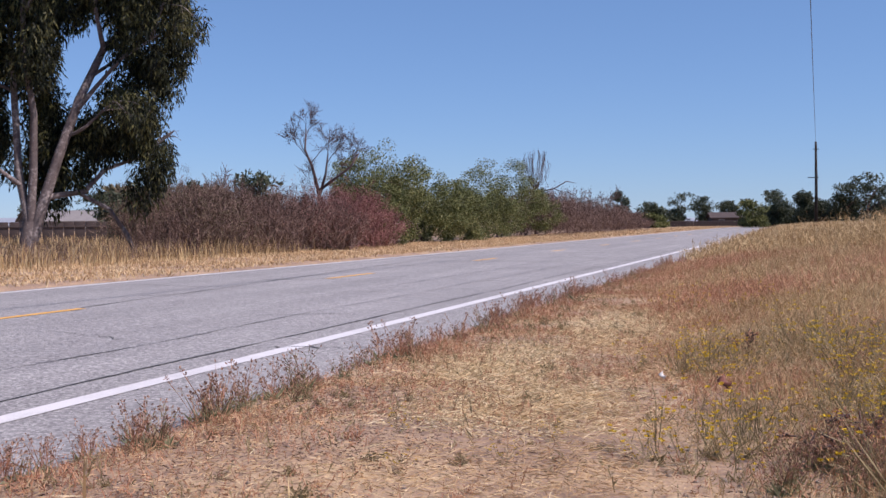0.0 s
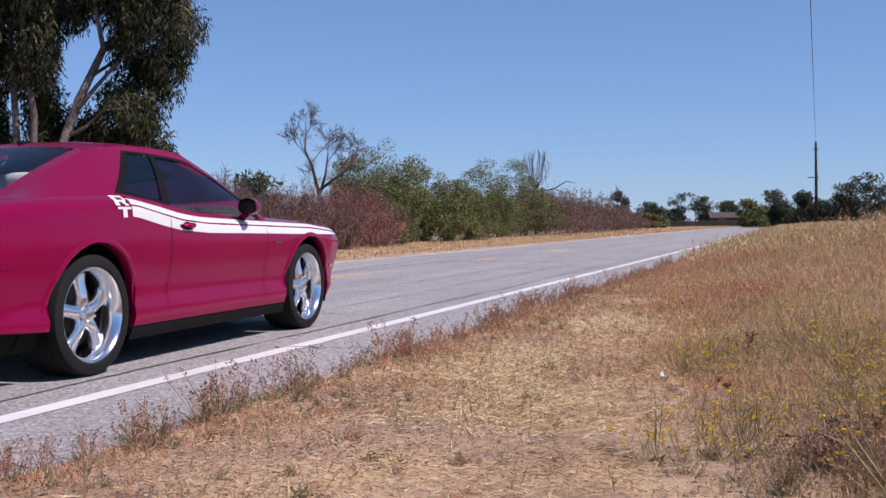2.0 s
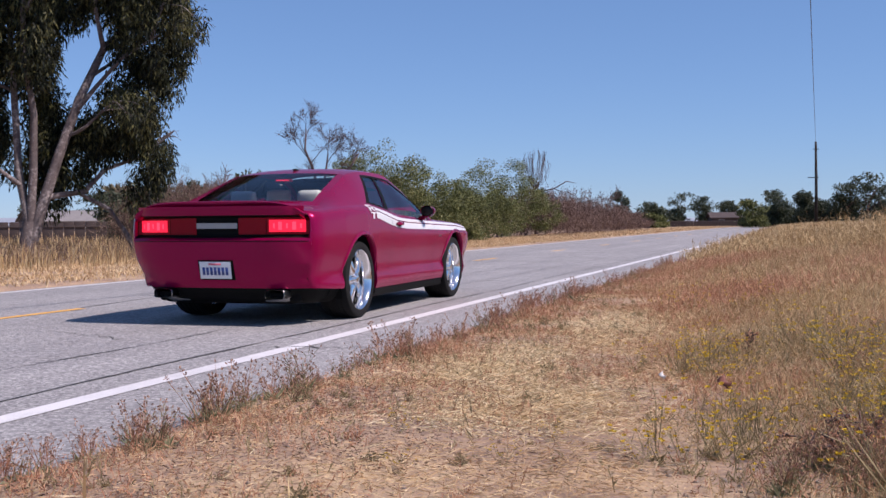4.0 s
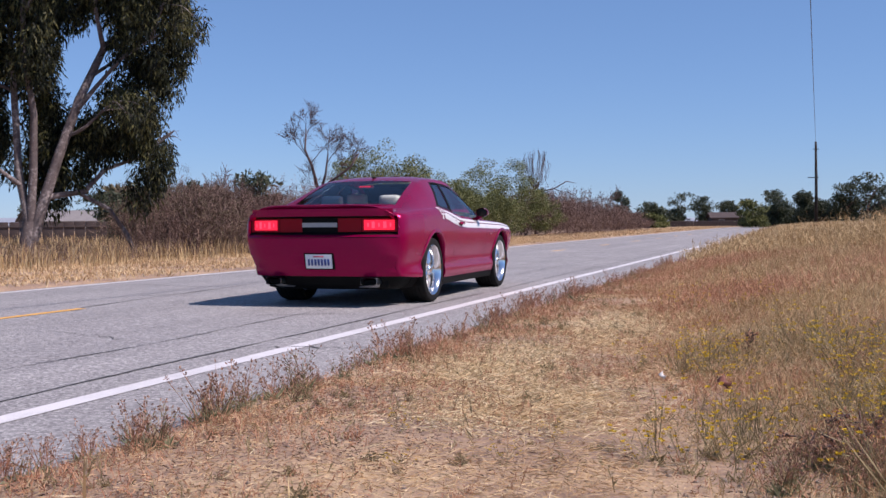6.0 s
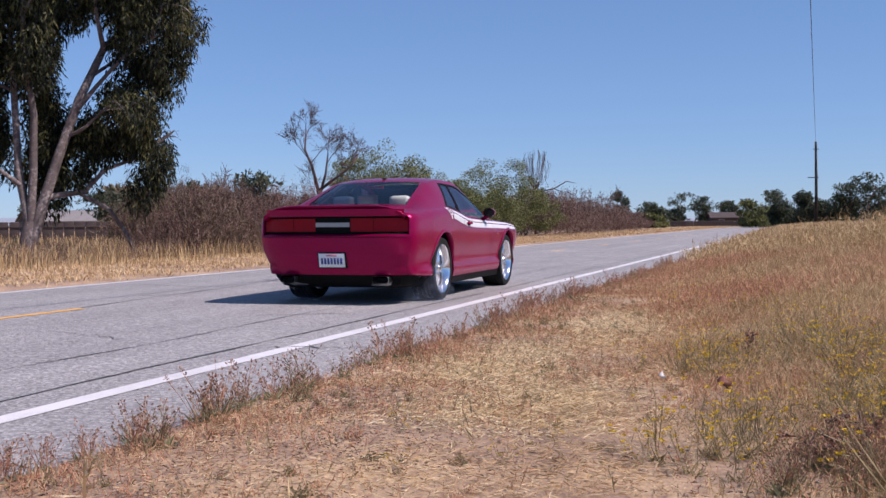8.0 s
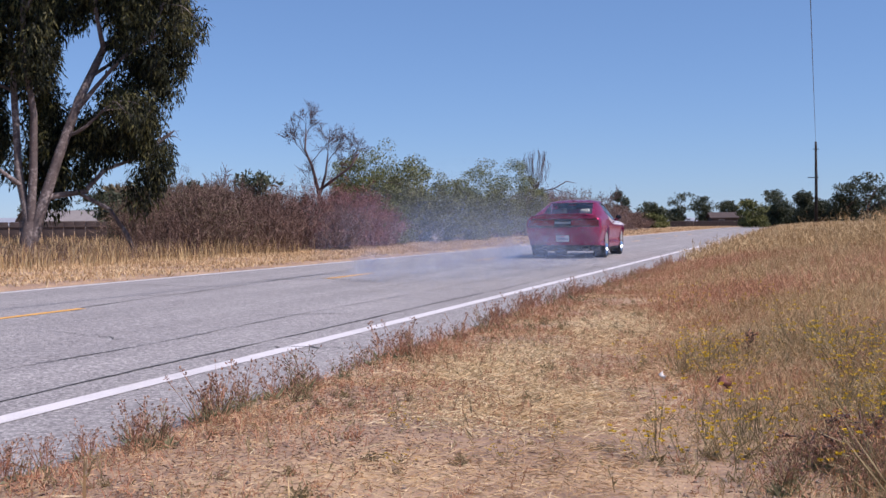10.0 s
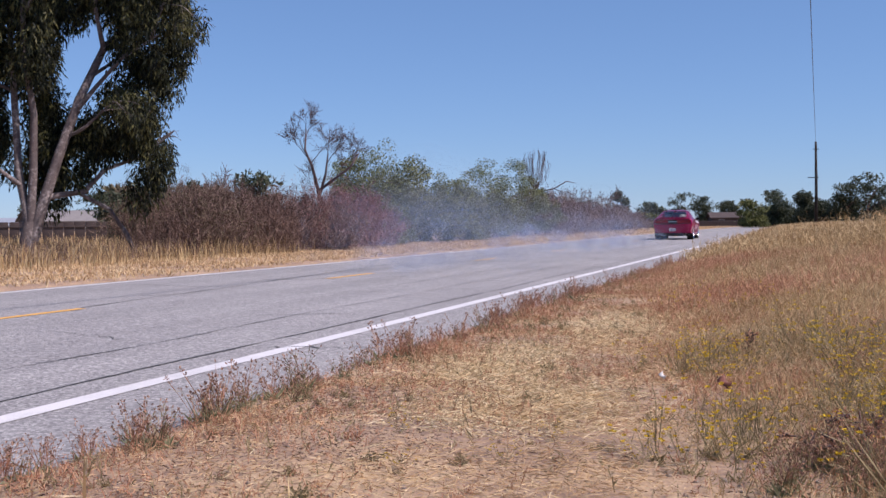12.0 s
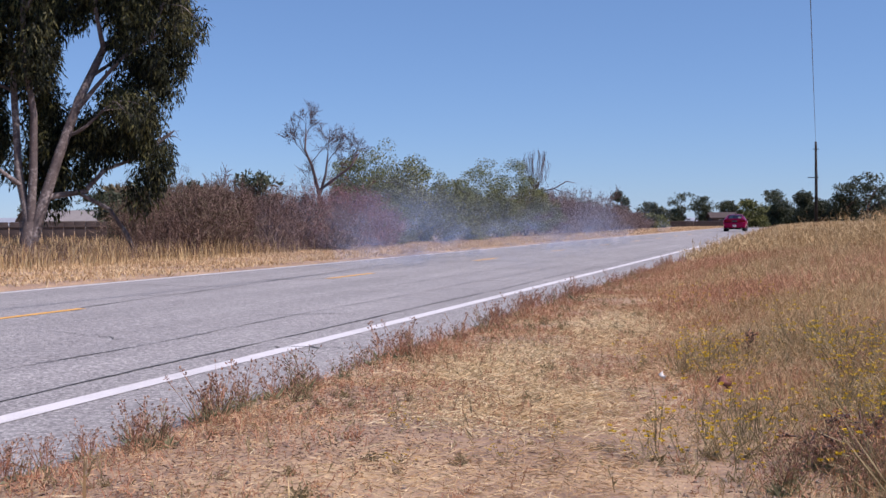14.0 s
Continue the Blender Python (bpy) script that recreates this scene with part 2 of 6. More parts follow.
# ---- mesh tools ----
class Shape:
    """Collects vertices and faces of one mesh."""

    def __init__(self):
        self.v, self.f = [], []

    def add(self, verts, faces):
        k = len(self.v)
        self.v += [tuple(p) for p in verts]
        self.f += [tuple(i + k for i in q) for q in faces]
        return self

    def grid(self, rows, flip=False, skip=None):
        n = len(rows[0])
        faces = []
        for i in range(len(rows) - 1):
            for j in range(n - 1):
                if skip and skip(i, j):
                    continue
                q = (i * n + j, i * n + j + 1, (i + 1) * n + j + 1, (i + 1) * n + j)
                faces.append(q[::-1] if flip else q)
        return self.add([p for r in rows for p in r], faces)

    def box(self, x0, x1, y0, y1, z0, z1, bevel=0.01, turn=None):
        bm = bmesh.new()
        bmesh.ops.create_cube(bm, size=1.0)
        for v in bm.verts:
            v.co = Vector((x0 + (v.co.x + 0.5) * (x1 - x0), y0 + (v.co.y + 0.5) * (y1 - y0), z0 + (v.co.z + 0.5) * (z1 - z0)))
        if bevel:
            bmesh.ops.bevel(bm, geom=list(bm.edges), offset=bevel, segments=2, affect="EDGES", profile=0.6)
        if turn is not None:
            bmesh.ops.transform(bm, matrix=turn, verts=list(bm.verts))
        bm.verts.index_update()
        self.add([v.co[:] for v in bm.verts], [[v.index for v in f.verts] for f in bm.faces])
        bm.free()
        return self

    def tube(self, points, radii, sides=8):
        pts = [Vector(p) for p in points]
        rings = []
        for i, p in enumerate(pts):
            d = (pts[min(i + 1, len(pts) - 1)] - pts[max(i - 1, 0)]).normalized()
            a = d.cross(Vector((0.31, 0.95, 0.13)))
            a = a.normalized() if a.length > 0.05 else d.cross(Vector((1, 0, 0))).normalized()
            b = d.cross(a)
            r = radii[i]
            rings.append([p + (a * math.cos(k * math.tau / sides) + b * math.sin(k * math.tau / sides)) * r for k in range(sides)])
        n = sides
        faces = [(i * n + k, i * n + (k + 1) % n, (i + 1) * n + (k + 1) % n, (i + 1) * n + k) for i in range(len(rings) - 1) for k in range(n)]
        faces += [tuple(range(n))[::-1], tuple((len(rings) - 1) * n + k for k in range(n))]
        return self.add([p for r in rings for p in r], faces)

    def lathe(self, profile, sides=40, close=True):
        """profile: (radius, x) pairs, turned about the x axis."""
        rows = [[(x, r * math.cos(k * math.tau / sides), r * math.sin(k * math.tau / sides)) for k in range(sides + 1)] for r, x in profile]
        return self.grid(rows)

    def mesh(self, name, smooth=True):
        me = bpy.data.meshes.new(name)
        me.from_pydata(self.v, [], self.f)
        me.validate()
        if smooth:
            me.polygons.foreach_set("use_smooth", [True] * len(me.polygons))
        me.update()
        return me


def part(name, shape, material, parent=None, label="", smooth=True, edge=None):
    """One mesh object under a thing or a part."""
    me = shape.mesh(name, smooth) if isinstance(shape, Shape) else shape
    me.materials.append(material)
    if edge is not None:
        bm = bmesh.new()
        bm.from_mesh(me)
        bmesh.ops.remove_doubles(bm, verts=bm.verts, dist=0.0004)
        bmesh.ops.recalc_face_normals(bm, faces=bm.faces)
        for e in bm.edges:
            e.smooth = len(e.link_faces) == 2 and e.calc_face_angle(0) < radians(edge)
        bm.to_mesh(me)
        bm.free()
    ob = new(name, me)
    if parent:
        ob.parent = parent
    return tagged(ob, label)


def fine_part(name, V, material, parent, label=""):
    """Leaves, twigs or heads too small to pick apart, as one part."""
    return tagged(part(name, quads(name, V), material, parent, label), kind="stuff")


def quads(name, V):
    """A mesh of loose quads from an array (n, 4, 3)."""
    n = len(V)
    me = bpy.data.meshes.new(name)
    me.vertices.add(n * 4)
    me.vertices.foreach_set("co", np.ascontiguousarray(V, dtype=np.float32).ravel())
    me.loops.add(n * 4)
    me.loops.foreach_set("vertex_index", np.arange(n * 4, dtype=np.int32))
    me.polygons.add(n)
    me.polygons.foreach_set("loop_start", np.arange(0, n * 4, 4, dtype=np.int32))
    me.update(calc_edges=True)
    return me


def unit(a):
    return a / np.maximum(np.linalg.norm(a, axis=-1, keepdims=True), 1e-9)


def leaves(C, D, length, width, rng):
    """Diamond leaves with their base at C, along D."""
    n = len(C)
    D = unit(D)
    S = unit(np.cross(D, rng.normal(size=(n, 3)))) * (width / 2)[:, None]
    L = D * length[:, None]
    return np.stack([C, C + L * 0.45 + S, C + L, C + L * 0.45 - S], 1)


def blades(B, height, lean, width, rng):
    """Grass blades that rise from B and bend over: two quads each."""
    n = len(B)
    a = rng.uniform(0, math.tau, n)
    S = np.stack([np.cos(a), np.sin(a), np.zeros(n)], 1) * (width / 2)[:, None]
    b = rng.uniform(0, math.tau, n)
    O = np.stack([np.cos(b), np.sin(b), np.zeros(n)], 1) * (lean * height)[:, None]
    up = np.array([0, 0, 1.0]) * height[:, None]
    M = B + up * 0.55 + O * 0.35
    T = B + up * (1 - 0.25 * np.minimum(lean, 1.5))[:, None] + O
    return np.concatenate([np.stack([B - S, B + S, M + S * 0.7, M - S * 0.7], 1), np.stack([M - S * 0.7, M + S * 0.7, T + S * 0.12, T - S * 0.12], 1)])


def noise2(x, y, scale, seed=0.0):
    """Smooth value between -1 and 1, from a few sine waves."""
    x, y = x / scale + seed * 7.3, y / scale - seed * 3.1
    return (np.sin(x * 1.7 + 1.3 * np.sin(y * 1.1 + seed)) + np.sin(y * 2.3 + 1.7 * np.sin(x * 0.9)) + np.sin((x + y) * 1.1 + 2.0 * np.sin(x - y))) / 3


# ---- ground and road ----
ROAD_RIGHT, ROAD_LEFT = -2.62, -10.32


def bend(y):
    """Sideways shift of the road far ahead."""
    return np.maximum(np.asarray(y, float) - 135.0, 0.0) ** 2 / 500.0


def ground_z(x, y):
    x, y = np.asarray(x, float), np.asarray(y, float)
    u = x - bend(y)
    off = np.minimum(np.maximum(u - ROAD_RIGHT, ROAD_LEFT - u), 3.0)
    z = np.where(off > 0.0, np.minimum(off * 0.10, 0.03), -0.05)
    z = z + np.where(off > 0.1, 0.018 * noise2(x, y, 0.8) + 0.02 * noise2(x, y, 3.0, 1), 0)
    rise = np.clip((x + 2.0) / 4.0, 0, 1) * np.clip((y - 6) / 16, 0, 1) * 0.26
    return z + rise


def make_ground():
    near = np.arange(-14.0, 8.01, 0.10)
    far = [8.6, 9.5, 11, 13, 16, 20, 28, 40, 70, 130, 300, 900, 3500]
    left = [-14.6, -15.5, -17, -19, -22, -26, -34, -50, -80, -140, -300, -900, -3500]
    xs = np.concatenate([left[::-1], near, far])
    ys = np.concatenate([[-3500, -900, -300, -100, -40, -15, -6, -2], np.arange(0, 14, 0.12), np.arange(14, 40, 0.5), np.arange(40, 135, 3.0), np.arange(135, 260, 6), [300, 400, 700, 1500, 3500]])
    X, Y = np.meshgrid(xs, ys)
    Z = ground_z(X, Y)
    rows = [[(X[i, j], Y[i, j], Z[i, j]) for j in range(len(xs))] for i in range(len(ys))]
    tagged(part("ground", Shape().grid(rows), SOIL), "dry tan soil with trampled straw beside the road", "ground", kind="structure")


def strip(x0, x1, y0, y1, z, step=2.0, wobble=0.0, seed=0.0, veer=0.0):
    """A band along the road between two offsets."""
    rows = []
    for y in np.arange(y0, y1 + 0.01, step):
        d = float(bend(y)) + veer * (y - y0) + wobble * (float(noise2(np.array(y), np.array(0.0), 1.6, seed)) + 0.22 * float(noise2(np.array(y), np.array(3.0), 0.17, seed)))
        w = (0.55 + 0.45 * float(noise2(np.array(y), np.array(9.0), 0.4, seed))) if wobble else 1.0
        rows.append([(x0 + d, y, z), (x0 + (x1 - x0) * w + d, y, z)])
    return Shape().grid(rows, flip=True)


def make_road():
    rows = []
    for y in np.concatenate([np.arange(-60, 0, 3.0), np.arange(0, 40, 0.25), np.arange(40, 300, 3.0)]):
        d = float(bend(y))
        e1 = 0.05 * float(noise2(np.array(y), np.array(0.0), 0.5)) if y < 40 else 0
        xs = [ROAD_LEFT, ROAD_LEFT + 0.02, -8.5, -6.8, -5.0, -3.6, ROAD_RIGHT - 0.02 + e1, ROAD_RIGHT + e1]
        zs = [-0.15, 0.0, 0.0, 0.0, 0.0, 0.0, 0.0, -0.15]
        rows.append([(x + d, y, z) for x, z in zip(xs, zs)])
    road = tagged(part("road", Shape().grid(rows, flip=True), ASPHALT, edge=40), "worn grey asphalt country road with tar-sealed cracks", "road", kind="structure")
    part("edge_line", strip(-3.545, -3.405, -30, 250, 0.004), WHITE_LINE, road, "solid white edge line")
    part("edge_line", strip(-10.16, -10.04, -30, 250, 0.004), WHITE_LINE, road, "solid white edge line")
    y = 7.63 - 8.1
    while y < 130:
        part("centre_dash", strip(-7.37, -7.25, y, y + 1.9, 0.004, 0.38), YELLOW_LINE, road, "worn yellow centre dash")
        y += 8.1
    for x, y0, y1, w, wob, s, veer in ((-3.85, -5, 60, 0.036, 0.03, 1, 0), (-4.66, 0, 40, 0.022, 0.05, 2, 0.0), (-6.6, 3, 11, 0.014, 0.06, 3, 0.03), (-7.38, 9.6, 24, 0.045, 0.03, 4, -0.098), (-8.78, 24, 70, 0.045, 0.05, 6, 0.005), (-5.6, 14, 50, 0.022, 0.10, 5, 0)):
        part("tar_seam", strip(x, x + w, y0, y1, 0.004, 0.2, wob, s, veer), TAR, road, "black tar crack seal")

    rng = np.random.default_rng(4)
    for x0, y0, x1, y1, w in ((-3.62, 6.88, -2.75, 7.02, 0.012), (-3.4, 12.6, -2.7, 12.5, 0.02), (-6.3, 12.4, -5.2, 12.9, 0.012), (-8.4, 15.2, -6.9, 15.6, 0.015), (-5.1, 9.2, -4.3, 9.6, 0.010), (-9.6, 13.6, -8.2, 13.3, 0.015), (-6.6, 19.4, -4.9, 19.9, 0.02), (-9.8, 20.5, -7.7, 21.0, 0.02), (-4.9, 15.6, -3.9, 15.9, 0.015), (-7.9, 11.4, -7.4, 11.9, 0.012), (-9.0, 28.0, -5.0, 28.6, 0.03), (-6.0, 7.4, -5.0, 7.0, 0.008)):
        rows = []
        for u in np.linspace(0, 1, 15):
            x, y = x0 + (x1 - x0) * u + rng.normal(0, 0.02), y0 + (y1 - y0) * u + rng.normal(0, 0.04)
            h = w * rng.uniform(0.3, 1.2)
            rows.append([(x, y, 0.0055), (x, y + h * 2, 0.0055)])
        part("crack", Shape().grid(rows), TAR, road, "fine dark crack in the asphalt")


make_ground()
make_road()


# ---- the car ----
# Its own space: y forward from the rear axle, x to the right, z up from the road.
WHEELBASE, TYRE_R, ARCH_R = 2.946, 0.362, 0.415
REAR_Y, NOSE_Y = -1.00, 3.84
W_Y = [-1.03, -1.0, -0.99, -0.975, -0.945, -0.88, -0.72, -0.4, 0.1, 0.9, 1.9, 2.7, 3.1, 3.44, 3.66, 3.78, 3.84]
W_W = [0.84, 0.880, 0.894, 0.908, 0.923, 0.937, 0.945, 0.958, 0.960, 0.945, 0.942, 0.955, 0.955, 0.938, 0.90, 0.845, 0.77]
S_Y = [-1.05, -0.7, -0.2, 0.3, 0.7, 1.2, 2.1, 2.9, 3.5, 3.8]
S_Z = [0.998, 1.018, 1.055, 1.072, 1.03, 0.958, 0.920, 0.900, 0.870, 0.838]
D_Y = [-1.05, -0.85, -0.4, 0.3, 1.2, 2.0, 2.2, 3.0, 3.6, 3.8]
D_Z = [1.045, 1.062, 1.085, 1.085, 1.0, 1.0, 0.995, 0.96, 0.905, 0.865]


def half_width(y):
    return float(np.interp(y, W_Y, W_W))


def shoulder(y):
    return float(np.interp(y, S_Y, S_Z))


def side_x(y, z):
    """Half width of the body at a height."""
    w, s = half_width(y), shoulder(y)
    w -= 0.06 * (min(max(0.58 - z, 0) / 0.27, 1.0)) ** 1.6 * min(max(-0.42 - y, 0) / 0.56, 1.0)
    return w + float(np.interp(z, [0.18, 0.25, 0.33, 0.365, 0.42, 0.48, 0.56, 0.66, 0.78, s - 0.07, s - 0.025, s], [-0.10, -0.052, -0.024, -0.027, -0.056, -0.051, -0.030, -0.010, 0.0, -0.014, -0.040, -0.085]))


def nose_in(y, z):
    """How far the rounded nose falls back at a height."""
    return float(np.interp(z, [0.18, 0.28, 0.36, 0.47, 0.55, 0.64, 0.75, 0.81, 0.86], [0.36, 0.28, 0.18, 0.075, 0.03, 0.0, 0.035, 0.085, 0.11])) * min(max((y - 3.38) / 0.46, 0.0), 1.0)


def tail_in(y, z):
    """How far the lower tail tucks forward at a height."""
    return float(np.interp(z, [0.25, 0.30, 0.36, 0.45, 0.55, 0.66, 0.72], [0.15, 0.13, 0.095, 0.055, 0.025, 0.006, 0.0])) * min(max((-0.60 - y) / 0.40, 0.0), 1.0)


def sill(y):
    """Lower edge of the painted side, which follows the wheel arches."""
    z = 0.255 if -0.2 < y < 3.0 else (0.30 + 0.03 * min(max(-0.4 - y, 0), 0.6) / 0.6 if y < 0 else 0.25)
    for hub in (0.0, WHEELBASE):
        d = ARCH_R ** 2 - (y - hub) ** 2
        if d > 0:
            z = max(z, TYRE_R + 0.01 + math.sqrt(d))
    return z


def mirrored(shape):
    out = Shape()
    out.add(shape.v, shape.f)
    out.add([(-x, y, z) for x, y, z in shape.v], [q[::-1] for q in shape.f])
    return out


def flipped(shape):
    return Shape().add([(-x, y, z) for x, y, z in shape.v], [q[::-1] for q in shape.f])


def stations():
    ys = set(np.round(np.arange(REAR_Y, NOSE_Y + 0.001, 0.06), 4)) | {-0.992, -0.983, -0.975, -0.957, -0.93, -0.905, 3.66, 3.70, 3.74, 3.78, 3.80, 3.82, 3.84}
    for hub in (0.0, WHEELBASE):
        ys |= set(np.round(hub + ARCH_R * np.cos(np.linspace(0, math.pi, 33)), 4))
        ys |= {hub - ARCH_R - 0.001, hub + ARCH_R + 0.001}
    return sorted(y for y in ys if REAR_Y <= y <= NOSE_Y)


def body_shell():
    sh = Shape()
    ys = stations()
    fr = [1, 0.97, 0.92, 0.84, 0.7, 0.5, 0.25, 0.0]
    side, top = [], []
    for y in ys:
        z0, s, w = sill(y), shoulder(y), half_width(y)
        zz = list(z0 + (s - z0) * np.array([0, 0.03, 0.08, 0.16, 0.25, 0.35, 0.45, 0.55, 0.65, 0.75, 0.84, 0.91, 0.96, 0.985, 1.0]))
        row = [(side_x(y, z), y, z) for z in zz]
        row.insert(0, (row[0][0] - 0.05, y, z0))
        side.append(row)
        d = float(np.interp(y, D_Y, D_Z))
        xe = side_x(y, s)
        top.append([(xe * f, y, s + (d - s) * (1 - f ** 2.4)) for f in fr])
    sh.grid(side)
    cab = lambda i, j: 4 <= j and -0.28 < ys[i] < 2.15
    sh.grid(top, skip=cab)
    sh.v = [(x, y - nose_in(y, z) + tail_in(y, z), z) for x, y, z in sh.v]
    return mirrored(sh)


def rear_y(x, z):
    """The curved rear face, with the lamp recess."""
    w = side_x(REAR_Y, min(z, 0.98))
    lip = float(np.interp(z, [0.74, 0.755, 0.99, 1.03], [0.0, -0.006, -0.012, -0.03])) * (1 - 0.9 * min(abs(x) / w, 1.0) ** 6)
    tuck = tail_in(REAR_Y, z) + lip
    recess = float(np.interp(z, [0.765, 0.79, 0.95, 0.968], [0.0, 0.085, 0.085, 0.0])) * min(max((0.865 - abs(x)) / 0.03, 0.0), 1.0)
    return REAR_Y - 0.115 * (1 - min(abs(x) / w, 1.0) ** 5) + tuck + recess


def rear_face(z0, z1, n, xa=-1.0, xb=1.0, lift=0.0, m=25):
    rows = []
    for z in np.linspace(z0, z1, n):
        w = side_x(REAR_Y, min(z, 0.99))
        rows.append([(w * f, rear_y(w * f, z) - lift, z) for f in np.linspace(xa, xb, m)])
    return Shape().grid(rows)


def rear_band(xa, xb, z0, z1, lift, n=6, m=10):
    """A patch of the rear face between two x and two z."""
    rows = [[(x, rear_y(x, z) - lift, z) for x in np.linspace(xa, xb, m)] for z in np.linspace(z0, z1, n)]
    return Shape().grid(rows)


def side_band(y0, y1, low, high, lift=0.004, n=60, m=6):
    """A strip on the right side of the body between two height functions."""
    rows = []
    for y in np.linspace(y0, y1, n):
        rows.append([(side_x(y, z) + lift, y - nose_in(y, z), z) for z in np.linspace(low(y), high(y), m)])
    return Shape().grid(rows)


# The cabin's side runs between the belt line and the roof rail.
BELT_U = [0.0, 0.30, 0.34, 0.48, 0.66, 0.90, 1.0]
BELT_Y = [-0.62, 0.10, 0.28, 0.88, 1.60, 2.12, 2.30]
RAIL_U = [0.0, 0.15, 0.30, 0.32, 0.34, 0.40, 0.48, 0.58, 0.66, 0.78, 0.9, 1.0]
RAIL_X = [0.70, 0.655, 0.60, 0.590, 0.58, 0.577, 0.575, 0.575, 0.585, 0.63, 0.70, 0.765]
RAIL_Y = [-0.50, -0.08, 0.36, 0.58, 0.80, 0.93, 1.10, 1.34, 1.51, 1.83, 2.11, 2.28]
RAIL_Z = [1.040, 1.212, 1.365, 1.402, 1.417, 1.421, 1.423, 1.417, 1.395, 1.272, 1.115, 0.99]


def cabin_side(u, t):
    by = float(np.interp(u, BELT_U, BELT_Y))
    bz = shoulder(by) - 0.004
    bx = side_x(by, shoulder(by)) + 0.002
    rx, ry, rz = (float(np.interp(u, RAIL_U, a)) for a in (RAIL_X, RAIL_Y, RAIL_Z))
    bow = 0.018 * math.sin(math.pi * t)
    return (bx + (rx - bx) * t + bow, by + (ry - by) * t, bz + (rz - bz) * t)


def top_z(y):
    return float(np.interp(y, [0.36, 0.50, 0.70, 0.95, 1.20, 1.45, 1.58], [1.392, 1.426, 1.451, 1.462, 1.464, 1.450, 1.41]))


def make_wheel(name):
    """A chrome five-spoke wheel; the outer face looks along +x."""
    wheel = new(name)
    tyre = Shape().lathe([(0.262, -0.165), (0.285, -0.178), (0.33, -0.182), (0.352, -0.168), (0.360, -0.14), (TYRE_R, -0.10), (TYRE_R - 0.007, -0.098), (TYRE_R - 0.007, -0.090), (TYRE_R, -0.088), (TYRE_R, -0.055), (TYRE_R - 0.007, -0.052), (TYRE_R - 0.007, -0.043), (TYRE_R, -0.040), (TYRE_R, -0.006), (TYRE_R - 0.007, -0.004), (TYRE_R - 0.007, 0.004), (TYRE_R, 0.006), (TYRE_R, 0.040), (TYRE_R - 0.007, 0.043), (TYRE_R - 0.007, 0.052), (TYRE_R, 0.055), (0.360, 0.09), (0.352, 0.113), (0.33, 0.124), (0.29, 0.122), (0.275, 0.108)], 48)
    part("tyre", tyre, RUBBER, wheel, "black low-profile rubber tyre", edge=35)
    rim = Shape().lathe([(0.262, -0.16), (0.245, -0.06), (0.238, 0.02), (0.244, 0.055), (0.252, 0.075), (0.262, 0.098), (0.270, 0.108), (0.280, 0.116), (0.286, 0.114), (0.286, 0.10)], 56)
    part("rim", rim, CHROME, wheel, "polished chrome rim", edge=40)
    part("brake_disc", Shape().lathe([(0.02, -0.035), (0.20, -0.035), (0.205, -0.05), (0.205, -0.06), (0.02, -0.06)], 40), surface("brake_iron", [(0.3, g3(0.03)), (0.7, g3(0.06))], 5, 60, 0.6, metal=0.3, bump=0.1), wheel, "dark iron brake disc", edge=40)
    spoke = Shape()
    rows = []
    for r, w, x, th in ((0.03, 0.050, 0.050, 0.06), (0.07, 0.042, 0.060, 0.055), (0.11, 0.036, 0.060, 0.05), (0.15, 0.038, 0.052, 0.045), (0.19, 0.046, 0.044, 0.045), (0.222, 0.060, 0.038, 0.045), (0.246, 0.080, 0.036, 0.045)):
        ring = [(-w, x - th), (-w, x - 0.008), (-w * 0.6, x + 0.004), (0, x + 0.010), (w * 0.6, x + 0.004), (w, x - 0.008), (w, x - th), (-w, x - th)]
        rows.append([(xx, ww, r) for ww, xx in ring])
    spoke.grid(rows)
    me = spoke.mesh("spoke")
    for k in range(5):
        ob = part("spoke", me if k else me, CHROME, wheel) if k == 0 else new("spoke", me)
        ob.parent = wheel
        ob.matrix_basis = pose(0, 0, 0, k * 72)
    part("hub_cap", Shape().lathe([(0.062, 0.02), (0.060, 0.066), (0.045, 0.078), (0.040, 0.088), (0.02, 0.092), (0.001, 0.092)], 28), CHROME, wheel, edge=40)
    nut = Shape().lathe([(0.010, 0.06), (0.010, 0.083), (0.006, 0.088), (0.001, 0.088)], 6).mesh("wheel_nut")
    nut.materials.append(CHROME)
    for k in range(5):
        ob = new("wheel_nut", nut)
        ob.parent = wheel
        a = radians(36 + k * 72)
        ob.location = (0.0, 0.052 * math.sin(a), 0.052 * math.cos(a))
    return wheel


def lettering(shape, strokes, y0, z0, unit_y, unit_z, lift):
    """Plain blocks on the side, as (y0, y1, z0, z1) in units."""
    for a, b, c, d in strokes:
        shape_ = side_band(y0 + a * unit_y, y0 + b * unit_y, lambda y: z0 + c * unit_z, lambda y: z0 + d * unit_z, lift, 3, 3)
        shape.add(shape_.v, shape_.f)


